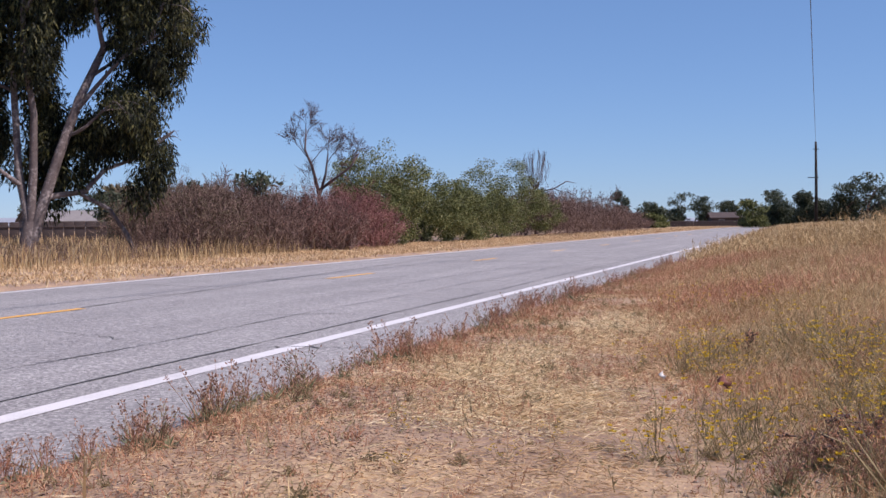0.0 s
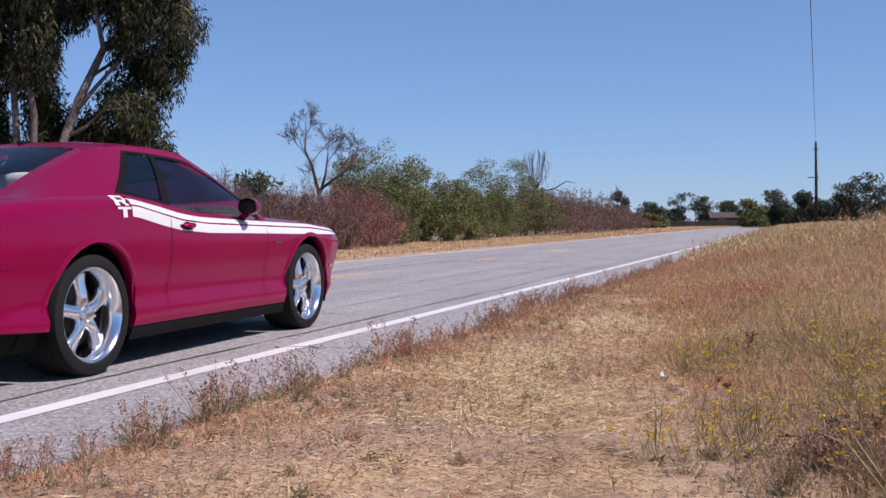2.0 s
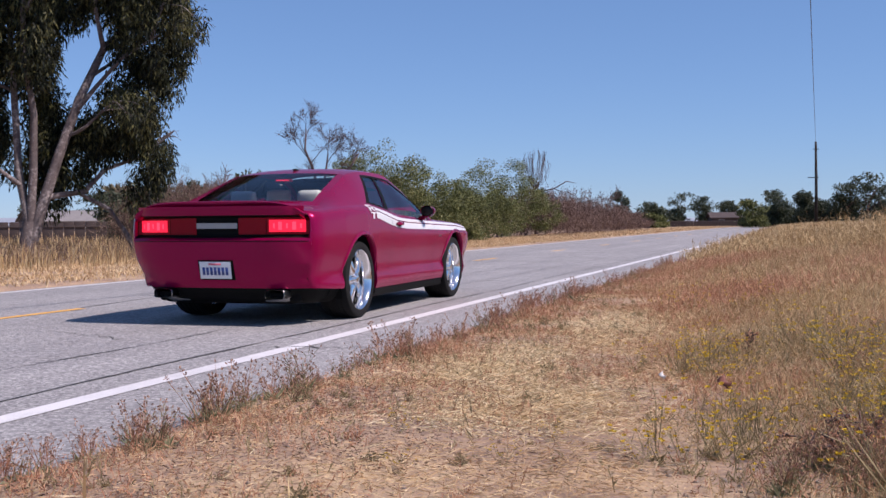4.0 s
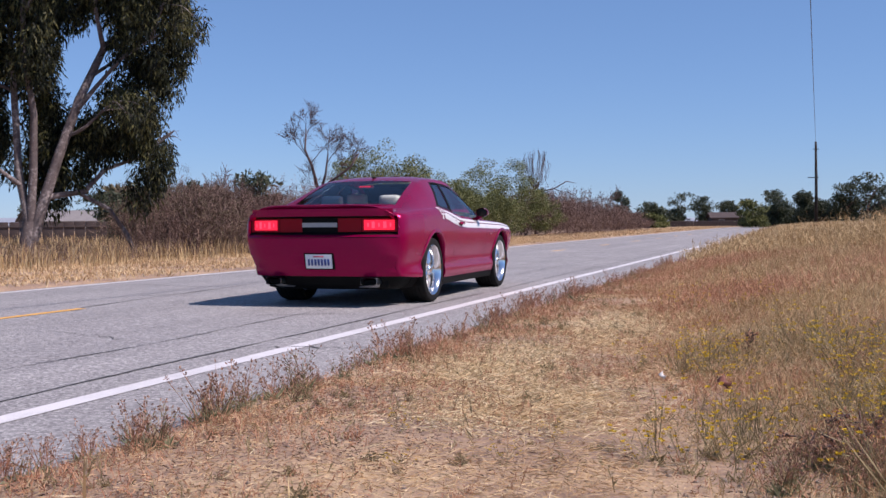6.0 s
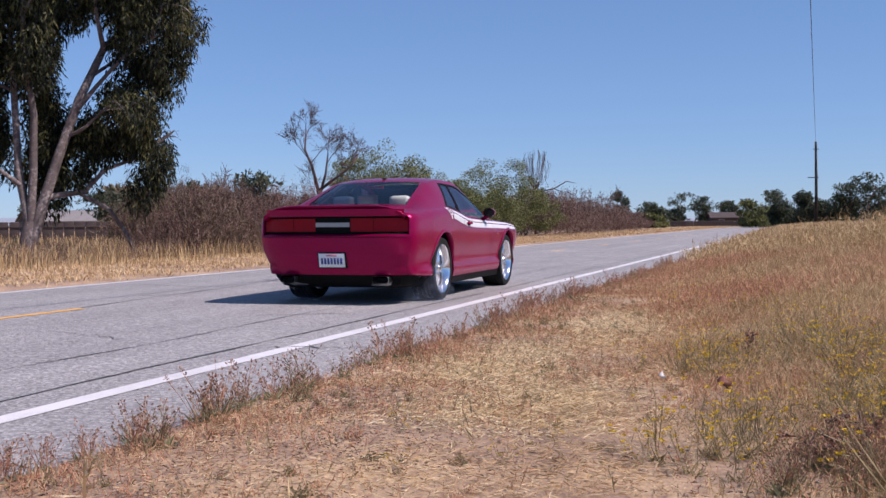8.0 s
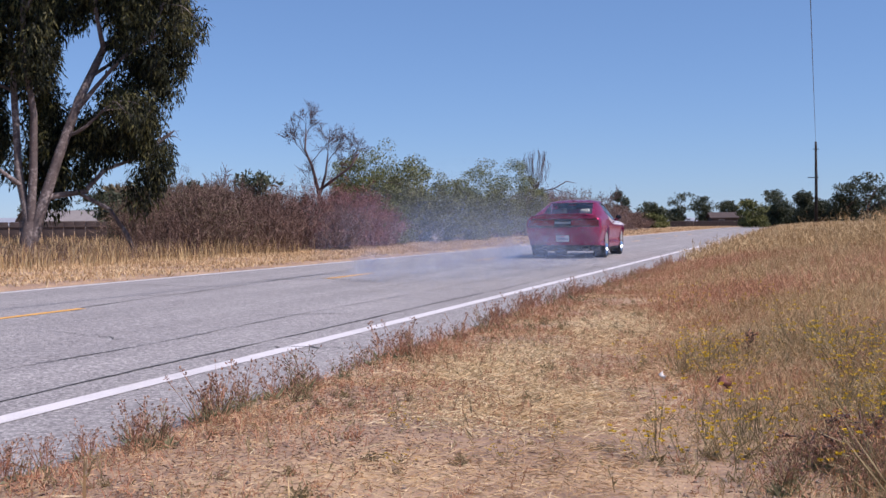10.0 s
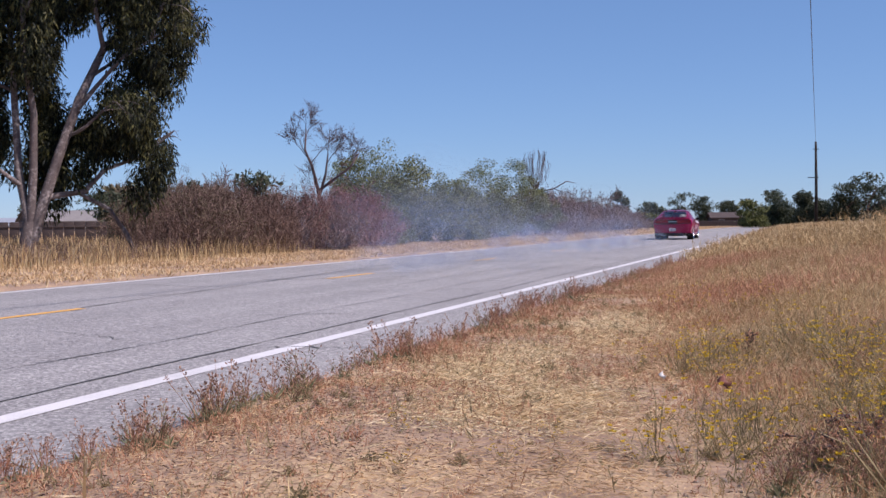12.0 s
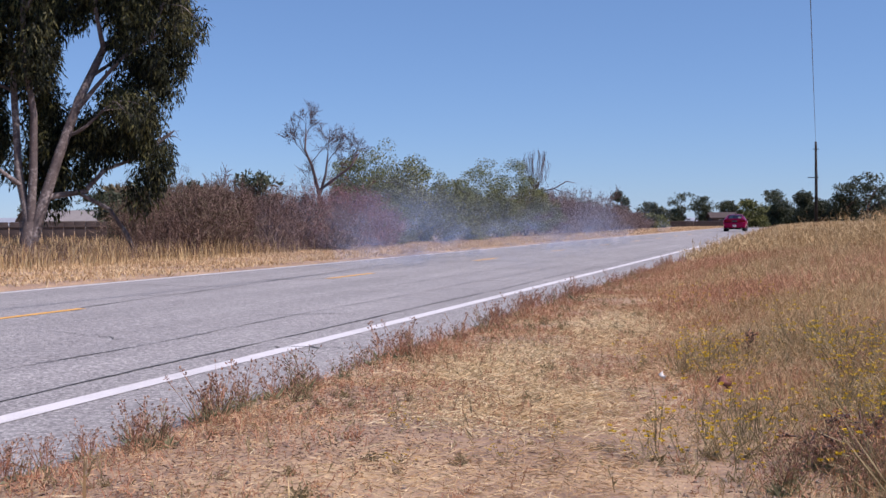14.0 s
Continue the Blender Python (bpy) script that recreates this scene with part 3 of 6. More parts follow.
def make_car():
    car = tagged(new("car"), "fuchsia two-door muscle coupe with white side stripes and chrome wheels", "car")
    body = part("body", body_shell(), PAINT, car, edge=50)
    # rear
    bumper = rear_face(0.33, 0.773, 22, m=41)
    part("rear_bumper", bumper, PAINT, car, "fuchsia painted rear bumper", edge=60)
    # matte black in place of gloss stands in for shade under the spoiler
    part("tail_panel", rear_band(-0.852, 0.852, 0.772, 0.966, 0.0, 12, 60), BLACK, car, "black recessed tail panel, spoiler shade put in as matte black", edge=60)
    part("rear_lip", rear_face(0.966, 1.045, 5), PAINT, car, edge=60)
    for s in (-1, 1):
        corner = Shape()
        corner.grid([[(s * x, rear_y(x, z), z) for x in np.linspace(0.852, max(side_x(REAR_Y, min(z, 0.98)), 0.853), 5)] for z in np.linspace(0.77, 0.968, 9)], flip=s < 0)
        part("rear_corner", corner, PAINT, car, edge=60)
    spoiler = Shape()
    rows = []
    for f in np.linspace(-1, 1, 29):
        x = 0.835 * f
        y = REAR_Y - 0.085 * (1 - f * f)
        drop = 0.11 * abs(f) ** 6
        rows.append([(x, y + 0.34, 1.025 - drop), (x, y + 0.16, 1.056 - drop), (x, y + 0.03, 1.082 - drop), (x, y - 0.035, 1.092 - drop), (x, y - 0.05, 1.084 - drop), (x, y - 0.045, 1.060 - drop), (x, y - 0.01, 1.030 - drop), (x, y + 0.08, 1.02 - drop)])
    spoiler.grid(rows, flip=True)
    part("spoiler", spoiler, PAINT, car, "low fuchsia boot-lid spoiler", edge=50)
    seam = rear_band(-0.86, 0.86, 0.738, 0.745, 0.003, 2, 30)
    part("bumper_seam", seam, BLACK, car)
    plan = [(side_x(y, 0.345), y + tail_in(y, 0.345)) for y in np.linspace(-0.40, -0.985, 11)] + [(x, rear_y(x, 0.345)) for x in np.linspace(side_x(REAR_Y, 0.345), 0.0, 14)]
    plan = plan + [(-x, y) for x, y in plan[-2::-1]]
    valance = Shape()
    rows = []
    for z, q in ((0.362, 0.985), (0.30, 0.945), (0.23, 0.90), (0.185, 0.84), (0.175, 0.65)):
        rows.append([(x * q, y * q if y < -0.6 else y, z) for x, y in plan])
    valance.grid(rows)
    part("valance", valance, BLACK, car, "black lower rear valance", edge=50)
    for s in (-1, 1):
        lamp = part("tail_lamp", rear_band(*sorted((s * 0.475, s * 0.845)), 0.800, 0.944, 0.012), DARKRED, car, "dark red tail lamp lens", edge=60)
        inner = part("tail_reflector", rear_band(*sorted((s * 0.207, s * 0.470)), 0.800, 0.944, 0.012), DARKRED, car, "dark red reflector band")
        tip = Shape()
        ring = [(math.copysign(abs(math.cos(a)) ** 0.4, math.cos(a)), math.copysign(abs(math.sin(a)) ** 0.4, math.sin(a))) for a in np.linspace(0, math.tau, 25)]
        prof = ((0.080, 0.032, -0.80), (0.088, 0.037, -1.04), (0.093, 0.041, -1.055), (0.090, 0.039, -1.06), (0.086, 0.035, -1.05), (0.082, 0.032, -0.93))
        tip.grid([[(s * 0.55 + a * cx, y, 0.280 + b * cz) for cx, cz in ring] for a, b, y in prof])
        part("exhaust_tip", tip, STEEL, car, "rectangular chrome exhaust tip", edge=40)
        part("exhaust_bore", Shape().box(s * 0.55 - 0.080, s * 0.55 + 0.080, -0.99, -0.96, 0.242, 0.296, 0.01), BLACK, car)
    badge = rear_band(-0.20, 0.20, 0.852, 0.900, 0.022, 4, 8)
    part("tail_badge", badge, surface("satin_metal", [(0.3, g3(0.30)), (0.7, g3(0.40))], 6, 90, 0.4, metal=0.4, bump=0), car, "brushed chrome badge bar")
    part("plate_recess", rear_band(-0.172, 0.172, 0.402, 0.578, 0.003), BLACK, car, "dark number plate recess")
    tilt = pose(0, -1.090, 0.49, 10)
    plate = part("number_plate", Shape().box(-0.1525, 0.1525, -0.004, 0.004, -0.076, 0.076, 0.003, tilt), PLATE, car, "white number plate with blue characters as bars")
    bars = Shape()
    for k in range(7):
        x = -0.125 + k * 0.0375
        bars.box(x, x + 0.024, -0.0065, -0.004, -0.042, 0.026, 0, tilt)
    part("plate_bars", bars, PLATEBLUE, plate, "blue bars")
    part("plate_header", Shape().box(-0.06, 0.06, -0.006, -0.004, 0.045, 0.062, 0, tilt), surface("plate_red", [(0.3, (0.5, 0.1, 0.15)), (0.7, (0.6, 0.15, 0.2))], 5, 60, 0.5, bump=0), plate)
    # nose
    nose = Shape()
    rows = []
    for z in np.linspace(0.25, 0.86, 16):
        w = side_x(NOSE_Y, min(z, 0.83))
        rows.append([(w * f, NOSE_Y + 0.13 * (1 - f * f) - nose_in(NOSE_Y, z), z) for f in np.linspace(-1, 1, 21)])
    nose.grid(rows, flip=True)
    part("front_bumper", nose, PAINT, car, edge=60)
    part("grille", Shape().box(-0.72, 0.72, 3.86, 3.925, 0.60, 0.76, 0.02), GLOSSBLACK, car, "black front grille")
    for s in (-1, 1):
        part("headlight", Shape().lathe([(0.001, 0.02), (0.06, 0.015), (0.085, 0.0), (0.085, -0.05)], 24).mesh("headlight"), CHROME, car).matrix_basis = pose(s * 0.6, 3.89, 0.68, 0, 0, 90)
    part("air_dam", Shape().box(-0.70, 0.70, 3.36, 3.56, 0.15, 0.27, 0.03), BLACK, car, "black front air dam")
    # lower sides, arches, wells
    for s in (-1, 1):
        flip = (lambda q: q) if s > 0 else flipped
        rows = [[(side_x(y, 0.26) - 0.014, y, 0.262), (side_x(y, 0.26) - 0.008, y, 0.235), (side_x(y, 0.26) - 0.03, y, 0.172), (0.70, y, 0.168)] for y in np.linspace(0.40, 2.56, 24)]
        part("sill", flip(Shape().grid(rows, flip=True)), BLACK, car, "black sill under the door", edge=50)
        for hub in (0.0, WHEELBASE):
            rows = []
            for a in np.linspace(0.0, math.pi, 45):
                fade = min(1.0, a / 0.5, (math.pi - a) / 0.5)
                c, q = math.cos(a), math.sin(a)
                ring = []
                for r, dx in ((ARCH_R + 0.035, 0.002), (ARCH_R + 0.02, 0.011), (ARCH_R + 0.004, 0.012), (ARCH_R - 0.004, 0.004), (ARCH_R - 0.004, -0.05)):
                    y, z = hub + r * c, TYRE_R + 0.01 + r * q
                    ring.append((side_x(y, z) + (dx * fade if dx > 0 else dx), y, z))
                rows.append(ring)
            part("wheel_arch", flip(Shape().grid(rows)), PAINT, car, edge=50)
            rows = [[(x, hub + 0.43 * math.cos(a), TYRE_R + 0.01 + 0.43 * math.sin(a)) for x in (0.90, 0.55)] for a in np.linspace(-0.4, math.pi + 0.4, 25)]
            well = Shape().grid(rows)
            part("wheel_well", flip(well), BLACK, car, "dark wheel well")
    part("underbody", Shape().box(-0.70, 0.70, -0.88, 3.45, 0.20, 0.32, 0.03), BLACK, car, "dark underbody")
    axle = Shape().tube([(-0.75, 0, 0.33), (0.75, 0, 0.33)], [0.05, 0.05], 10)
    part("rear_axle", axle, BLACK, car)
    steel = surface("silencer_steel", [(0.3, g3(0.25)), (0.7, g3(0.4))], 5, 60, 0.5, metal=0.8)
    for x in (-0.48, 0.48):
        part("silencer", Shape().box(x - 0.14, x + 0.14, -0.90, -0.45, 0.20, 0.33, 0.05), steel, car, "steel silencer")
    # cabin
    us = np.array(sorted(set(np.round(np.linspace(0, 1, 61), 4)) | {0.337, 0.357, 0.468, 0.492, 0.905}))
    ts = np.array([0, 0.05, 0.10, 0.2, 0.35, 0.5, 0.65, 0.78, 0.85, 0.90, 1.0])

    def kind(u, t):
        lo = 0.345
        if lo + 0.012 < u < 0.468 and 0.09 < t < 0.86:
            return "quarter"
        if 0.492 < u < 0.905 and 0.07 < t < 0.86:
            return "door"
        if lo - 0.008 < u < 0.955 and 0.03 < t < 0.91:
            return "trim"
        return "paint"

    for s in (-1, 1):
        groups = {"quarter": Shape(), "door": Shape(), "trim": Shape(), "paint": Shape()}
        for i in range(len(us) - 1):
            for j in range(len(ts) - 1):
                k = kind((us[i] + us[i + 1]) / 2, (ts[j] + ts[j + 1]) / 2)
                q = [cabin_side(us[a], ts[b]) for a, b in ((i, j), (i + 1, j), (i + 1, j + 1), (i, j + 1))]
                if k in ("quarter", "door"):
                    q = [(x - 0.008, y, z) for x, y, z in q]
                groups[k].add([(s * x, y, z) for x, y, z in q], [(0, 1, 2, 3) if s > 0 else (3, 2, 1, 0)])
        part("cabin_pillar", groups["paint"], PAINT, car, edge=50)
        part("window_trim", groups["trim"], BLACK, car, "black window surround", edge=50)
        part("quarter_window", groups["quarter"], GLASS, car, "dark tinted quarter glass", edge=60)
        part("door_window", groups["door"], GLASS, car, "tinted door glass", edge=60)
    rows = []
    for y in np.linspace(0.36, 1.55, 21):
        e = float(np.interp(y, RAIL_Y, RAIL_X))
        ez = float(np.interp(y, RAIL_Y, RAIL_Z))
        rows.append([(e * f, y, top_z(y) - (top_z(y) - ez) * abs(f) ** 3.2) for f in np.linspace(-1, 1, 25)])
    part("roof", Shape().grid(rows, flip=True), PAINT, car, edge=60)

    def slope(us_, bulge, inset, y_out):
        out = []
        for u in us_:
            x, y, z = (float(np.interp(u, RAIL_U, a)) for a in (RAIL_X, RAIL_Y, RAIL_Z))
            out.append([((x - inset) * f, y + y_out * (1 - f * f), z + bulge * (1 - f ** 4)) for f in np.linspace(-1, 1, 19)])
        return out

    part("rear_window", Shape().grid(slope(np.linspace(0.02, 0.29, 8), 0.035, 0.05, -0.05), flip=True), GLASS, car, "dark tinted rear window", edge=60)
    frame_rows = slope(np.linspace(0.0, 0.302, 9), 0.024, 0.0, -0.05)
    part("rear_frame", Shape().grid(frame_rows, flip=True, skip=lambda i, j: 1 <= j < 17 and 0 < i < 8), PAINT, car, edge=60)
    part("windscreen", Shape().grid(slope(np.linspace(0.69, 0.98, 8), 0.03, 0.05, 0.10), flip=True), WINDSCREEN, car, "clear windscreen", edge=60)
    part("screen_frame", Shape().grid(slope(np.linspace(0.675, 1.0, 9), 0.02, 0.0, 0.10), flip=True, skip=lambda i, j: 1 <= j < 17 and 0 < i < 8), BLACK, car, edge=60)
    part("high_brake_lamp", Shape().box(-0.09, 0.09, 0.24, 0.28, 1.305, 1.335, 0.005), DARKRED, car, "dark red high brake lamp")
    part("aerial", Shape().tube([(0, 0.58, 1.415), (0, 0.52, 1.432), (0, 0.47, 1.438)], [0.03, 0.02, 0.006], 10), BLACK, car, "black roof aerial fin")
    # interior
    part("cabin_floor", Shape().box(-0.72, 0.72, -0.35, 2.2, 0.30, 0.42, 0.02), CABIN, car)
    part("parcel_shelf", Shape().box(-0.70, 0.70, -0.34, 0.05, 0.90, 0.98, 0.02), CABIN, car, "dark rear parcel shelf")
    part("dashboard", Shape().box(-0.72, 0.72, 1.75, 2.2, 0.55, 0.97, 0.06), CABIN, car, "dark dashboard")
    part("rear_seat", Shape().box(-0.62, 0.62, 0.05, 0.24, 0.45, 1.06, 0.07).box(-0.62, 0.62, 0.2, 0.65, 0.42, 0.58, 0.06), CREAM, car, "cream leather rear bench")
    for x in (-0.36, 0.36):
        part("rear_headrest", Shape().box(x - 0.125, x + 0.125, 0.04, 0.16, 1.05, 1.215, 0.045), CREAM, car, "cream rear headrest")
        part("seat_back", Shape().box(x - 0.25, x + 0.25, 0.86, 1.0, 0.5, 1.08, 0.06), CREAM, car, "cream front seat back")
        part("headrest", Shape().box(x - 0.13, x + 0.13, 0.82, 0.92, 1.09, 1.25, 0.04), CREAM, car, "cream headrest")
        part("seat_cushion", Shape().box(x - 0.25, x + 0.25, 0.95, 1.45, 0.40, 0.55, 0.06), CREAM, car)
    ring = [(-0.36 + 0.18 * math.cos(a), 1.68 + 0.05 * math.sin(a), 0.88 + 0.17 * math.sin(a)) for a in np.linspace(0, math.tau, 29)]
    part("steering_wheel", Shape().tube(ring, [0.014] * 29, 8), BLACK, car, "black steering wheel")
    # stripe, seams, handles, mirrors
    bot = lambda y: float(np.interp(y, [0.25, 0.45, 0.70, 0.95, 1.3, 2.2, 3.0, 3.66], [0.955, 0.932, 0.885, 0.850, 0.830, 0.815, 0.802, 0.790]))
    top2 = lambda y: float(np.interp(y, [0.25, 0.45, 0.70, 0.95, 1.3, 2.2, 3.0, 3.66], [1.062, 1.052, 1.010, 0.966, 0.940, 0.912, 0.888, 0.826]))
    cut = lambda y: bot(y) + (top2(y) - bot(y)) * 0.62
    for s in (-1, 1):
        flip = (lambda q: q) if s > 0 else flipped
        low = side_band(0.36, 3.66, bot, lambda y: cut(y) - 0.006, 0.004, 70, 5)
        part("stripe", flip(low), STRIPE, car, "white lower stripe along the side")
        high = side_band(0.36, 3.66, lambda y: cut(y) + 0.005, top2, 0.004, 70, 4)
        part("stripe", flip(high), STRIPE, car, "thin white upper stripe along the side")
        mark = Shape()
        lettering(mark, [(0, 1.2, 0, 5), (1.2, 3.8, 4, 5), (1.2, 3.4, 1.9, 2.8), (2.7, 3.9, 2.8, 4), (2.2, 3.3, 1.0, 1.9), (2.8, 4.0, 0, 1.0)], 0.195, 1.008, 0.034, 0.0125, 0.005)
        lettering(mark, [(0, 4.2, 4, 5.2), (1.5, 2.8, 0, 4)], 0.205, 0.935, 0.034, 0.0125, 0.005)
        part("stripe_mark", flip(mark), STRIPE, car, "white block mark ending the stripe")
        for y0, y1, zz in ((0.80, 0.805, (0.31, 0.955)), (2.17, 2.175, (0.31, 0.905))):
            rows = [[(side_x(y0, z) + 0.0055, y0, z), (side_x(y1, z) + 0.0055, y1, z)] for z in np.linspace(*zz, 20)]
            part("door_seam", flip(Shape().grid(rows, flip=True)), BLACK, car)
        cup = side_band(0.925, 1.09, lambda y: 0.872 - 0.02 * math.sin((y - 0.925) / 0.165 * math.pi), lambda y: 0.880 + 0.03 * math.sin((y - 0.925) / 0.165 * math.pi), 0.0065, 14, 4)
        part("handle_cup", flip(cup), BLACK, car, "dark door handle recess")
        grip = Shape().tube([(side_x(0.92, 0.885), 0.92, 0.88), (side_x(0.96, 0.885) + 0.03, 0.96, 0.885), (side_x(1.05, 0.885) + 0.03, 1.05, 0.885), (side_x(1.09, 0.885), 1.09, 0.88)], [0.014, 0.017, 0.017, 0.013], 10)
        part("door_handle", flip(grip), PAINT, car, "fuchsia door handle")
        mirror = Shape()
        rows = []
        for t, a, b in ((0.0, 0.02, 0.02), (0.03, 0.055, 0.042), (0.07, 0.075, 0.056), (0.10, 0.080, 0.060), (0.14, 0.082, 0.061)):
            rows.append([(0.99 + a * math.cos(q), 1.90 - t, 1.02 + b * math.sin(q)) for q in np.linspace(0, math.tau, 21)])
        mirror.grid(rows)
        m = part("wing_mirror", flip(mirror), PAINT, car, "fuchsia wing mirror with black glass", edge=60)
        face = Shape().grid([[(0.99 + 0.070 * r * math.cos(q), 1.758 + 0.006 * r, 1.02 + 0.050 * r * math.sin(q)) for q in np.linspace(0, math.tau, 21)] for r in (0.02, 0.5, 1.0)])
        part("mirror_glass", flip(face), GLOSSBLACK, m, "dark mirror glass")
        part("mirror_stem", flip(Shape().tube([(0.86, 1.90, 0.93), (0.93, 1.87, 0.965), (0.97, 1.85, 0.985)], [0.03, 0.026, 0.024], 10)), PAINT, m)
        part("side_marker", flip(side_band(3.47, 3.58, lambda y: 0.50, lambda y: 0.53, 0.006, 6, 3)), AMBER, car, "amber front side marker")
        part("fender_badge", flip(side_band(2.30, 2.40, lambda y: 0.737, lambda y: 0.750, 0.005, 5, 3)), STEEL, car, "small chrome fender badge")
        part("rear_marker", flip(side_band(-0.84, -0.72, lambda y: 0.66, lambda y: 0.69, 0.002, 5, 3)), PAINT, car, "flush body-coloured rear side marker")
    part("fuel_cap", Shape().lathe([(0.001, 0.012), (0.06, 0.012), (0.085, 0.004), (0.085, -0.01)], 24), CHROME, car, "chrome fuel filler cap").matrix_basis = pose(-side_x(-0.45, 0.90), -0.45, 0.90, 0, 0, 180)
    bulbs = []
    for s in (-1, 1):
        bulb = part("lamp_glow", rear_band(*sorted((s * 0.50, s * 0.832)), 0.822, 0.926, 0.018), LAMPGLOW, car, "glowing red brake light")
        for x, q in ((0.545, 0.008), (0.60, 0.016), (0.66, 0.008), (0.72, 0.016), (0.775, 0.008)):
            part("bulb", rear_band(*sorted((s * (x - q), s * (x + q))), 0.868 - q * 1.8, 0.880 + q * 1.8, 0.0195, 4, 4), BULBGLOW, bulb, "bright brake bulb")
        bulbs.append(bulb)
    bulbs.append(part("lamp_glow", Shape().box(-0.07, 0.07, 0.232, 0.238, 1.315, 1.327, 0.002), LAMPGLOW, car, "glowing red high brake light"))
    wheels = []
    master = make_wheel("wheel")
    for x, y in ((0.80, 0.0), (0.80, WHEELBASE), (-0.80, 0.0), (-0.80, WHEELBASE)):
        w = master if not wheels else copy_thing(master, Matrix())
        w.parent = car
        wheels.append((w, x, y))
    return car, wheels, bulbs


car, wheels, brake_glows = make_car()


# ---- plants ----
def branch_tree(shape, start, way, length, radius, depth, rng, tips, spread=0.6, droop=0.0, kids=3, sides=6, shrink=0.68, floor=0.004):
    """Grows tapering limbs; gathers the ends and points along thin limbs."""
    p, d = np.array(start, float), unit(np.array(way, float))
    n = 5
    pts, rad = [p.copy()], [radius]
    for k in range(n):
        d = unit(d + rng.normal(0, 0.10, 3) + np.array([0, 0, -droop if depth < 2 else 0.02]))
        p = p + d * length / n
        pts.append(p.copy())
        rad.append(radius * (1 - 0.5 * (k + 1) / n))
    rad = [max(q, floor) for q in rad]
    shape.tube(pts, rad, sides)
    if depth == 0:
        tips.extend(pts[2:])
        return
    if depth == 1:
        tips.extend(pts[3:])
    for k in range(kids):
        at = pts[-1] if k == 0 else pts[rng.integers(2, n + 1)]
        way2 = unit(d + rng.normal(0, spread, 3))
        branch_tree(shape, at, way2, length * shrink * rng.uniform(0.75, 1.15), rad[-1] * (0.95 if k == 0 else 0.7), depth - 1, rng, tips, spread, droop, kids, max(sides - 1, 4), shrink, floor)


def clump_leaves(centers, per, radius, length, width, rng, hang=0.0, flat=1.0):
    C = np.repeat(np.array(centers), per, 0)
    n = len(C)
    off = unit(rng.normal(size=(n, 3))) * (rng.uniform(0.15, 1, n) ** 0.5 * radius)[:, None] * np.array([1, 1, flat])
    D = rng.normal(size=(n, 3)) + np.array([0, 0, -hang]) + off / radius * 0.6
    return leaves(C + off, D, length * rng.uniform(0.6, 1.3, n), width * rng.uniform(0.7, 1.3, n), rng)


def place(name, x, y, label, category, group=""):
    ob = tagged(new(name), label, category, group)
    ob.location = (x, y, float(ground_z(x, y)) - 0.02)
    return ob


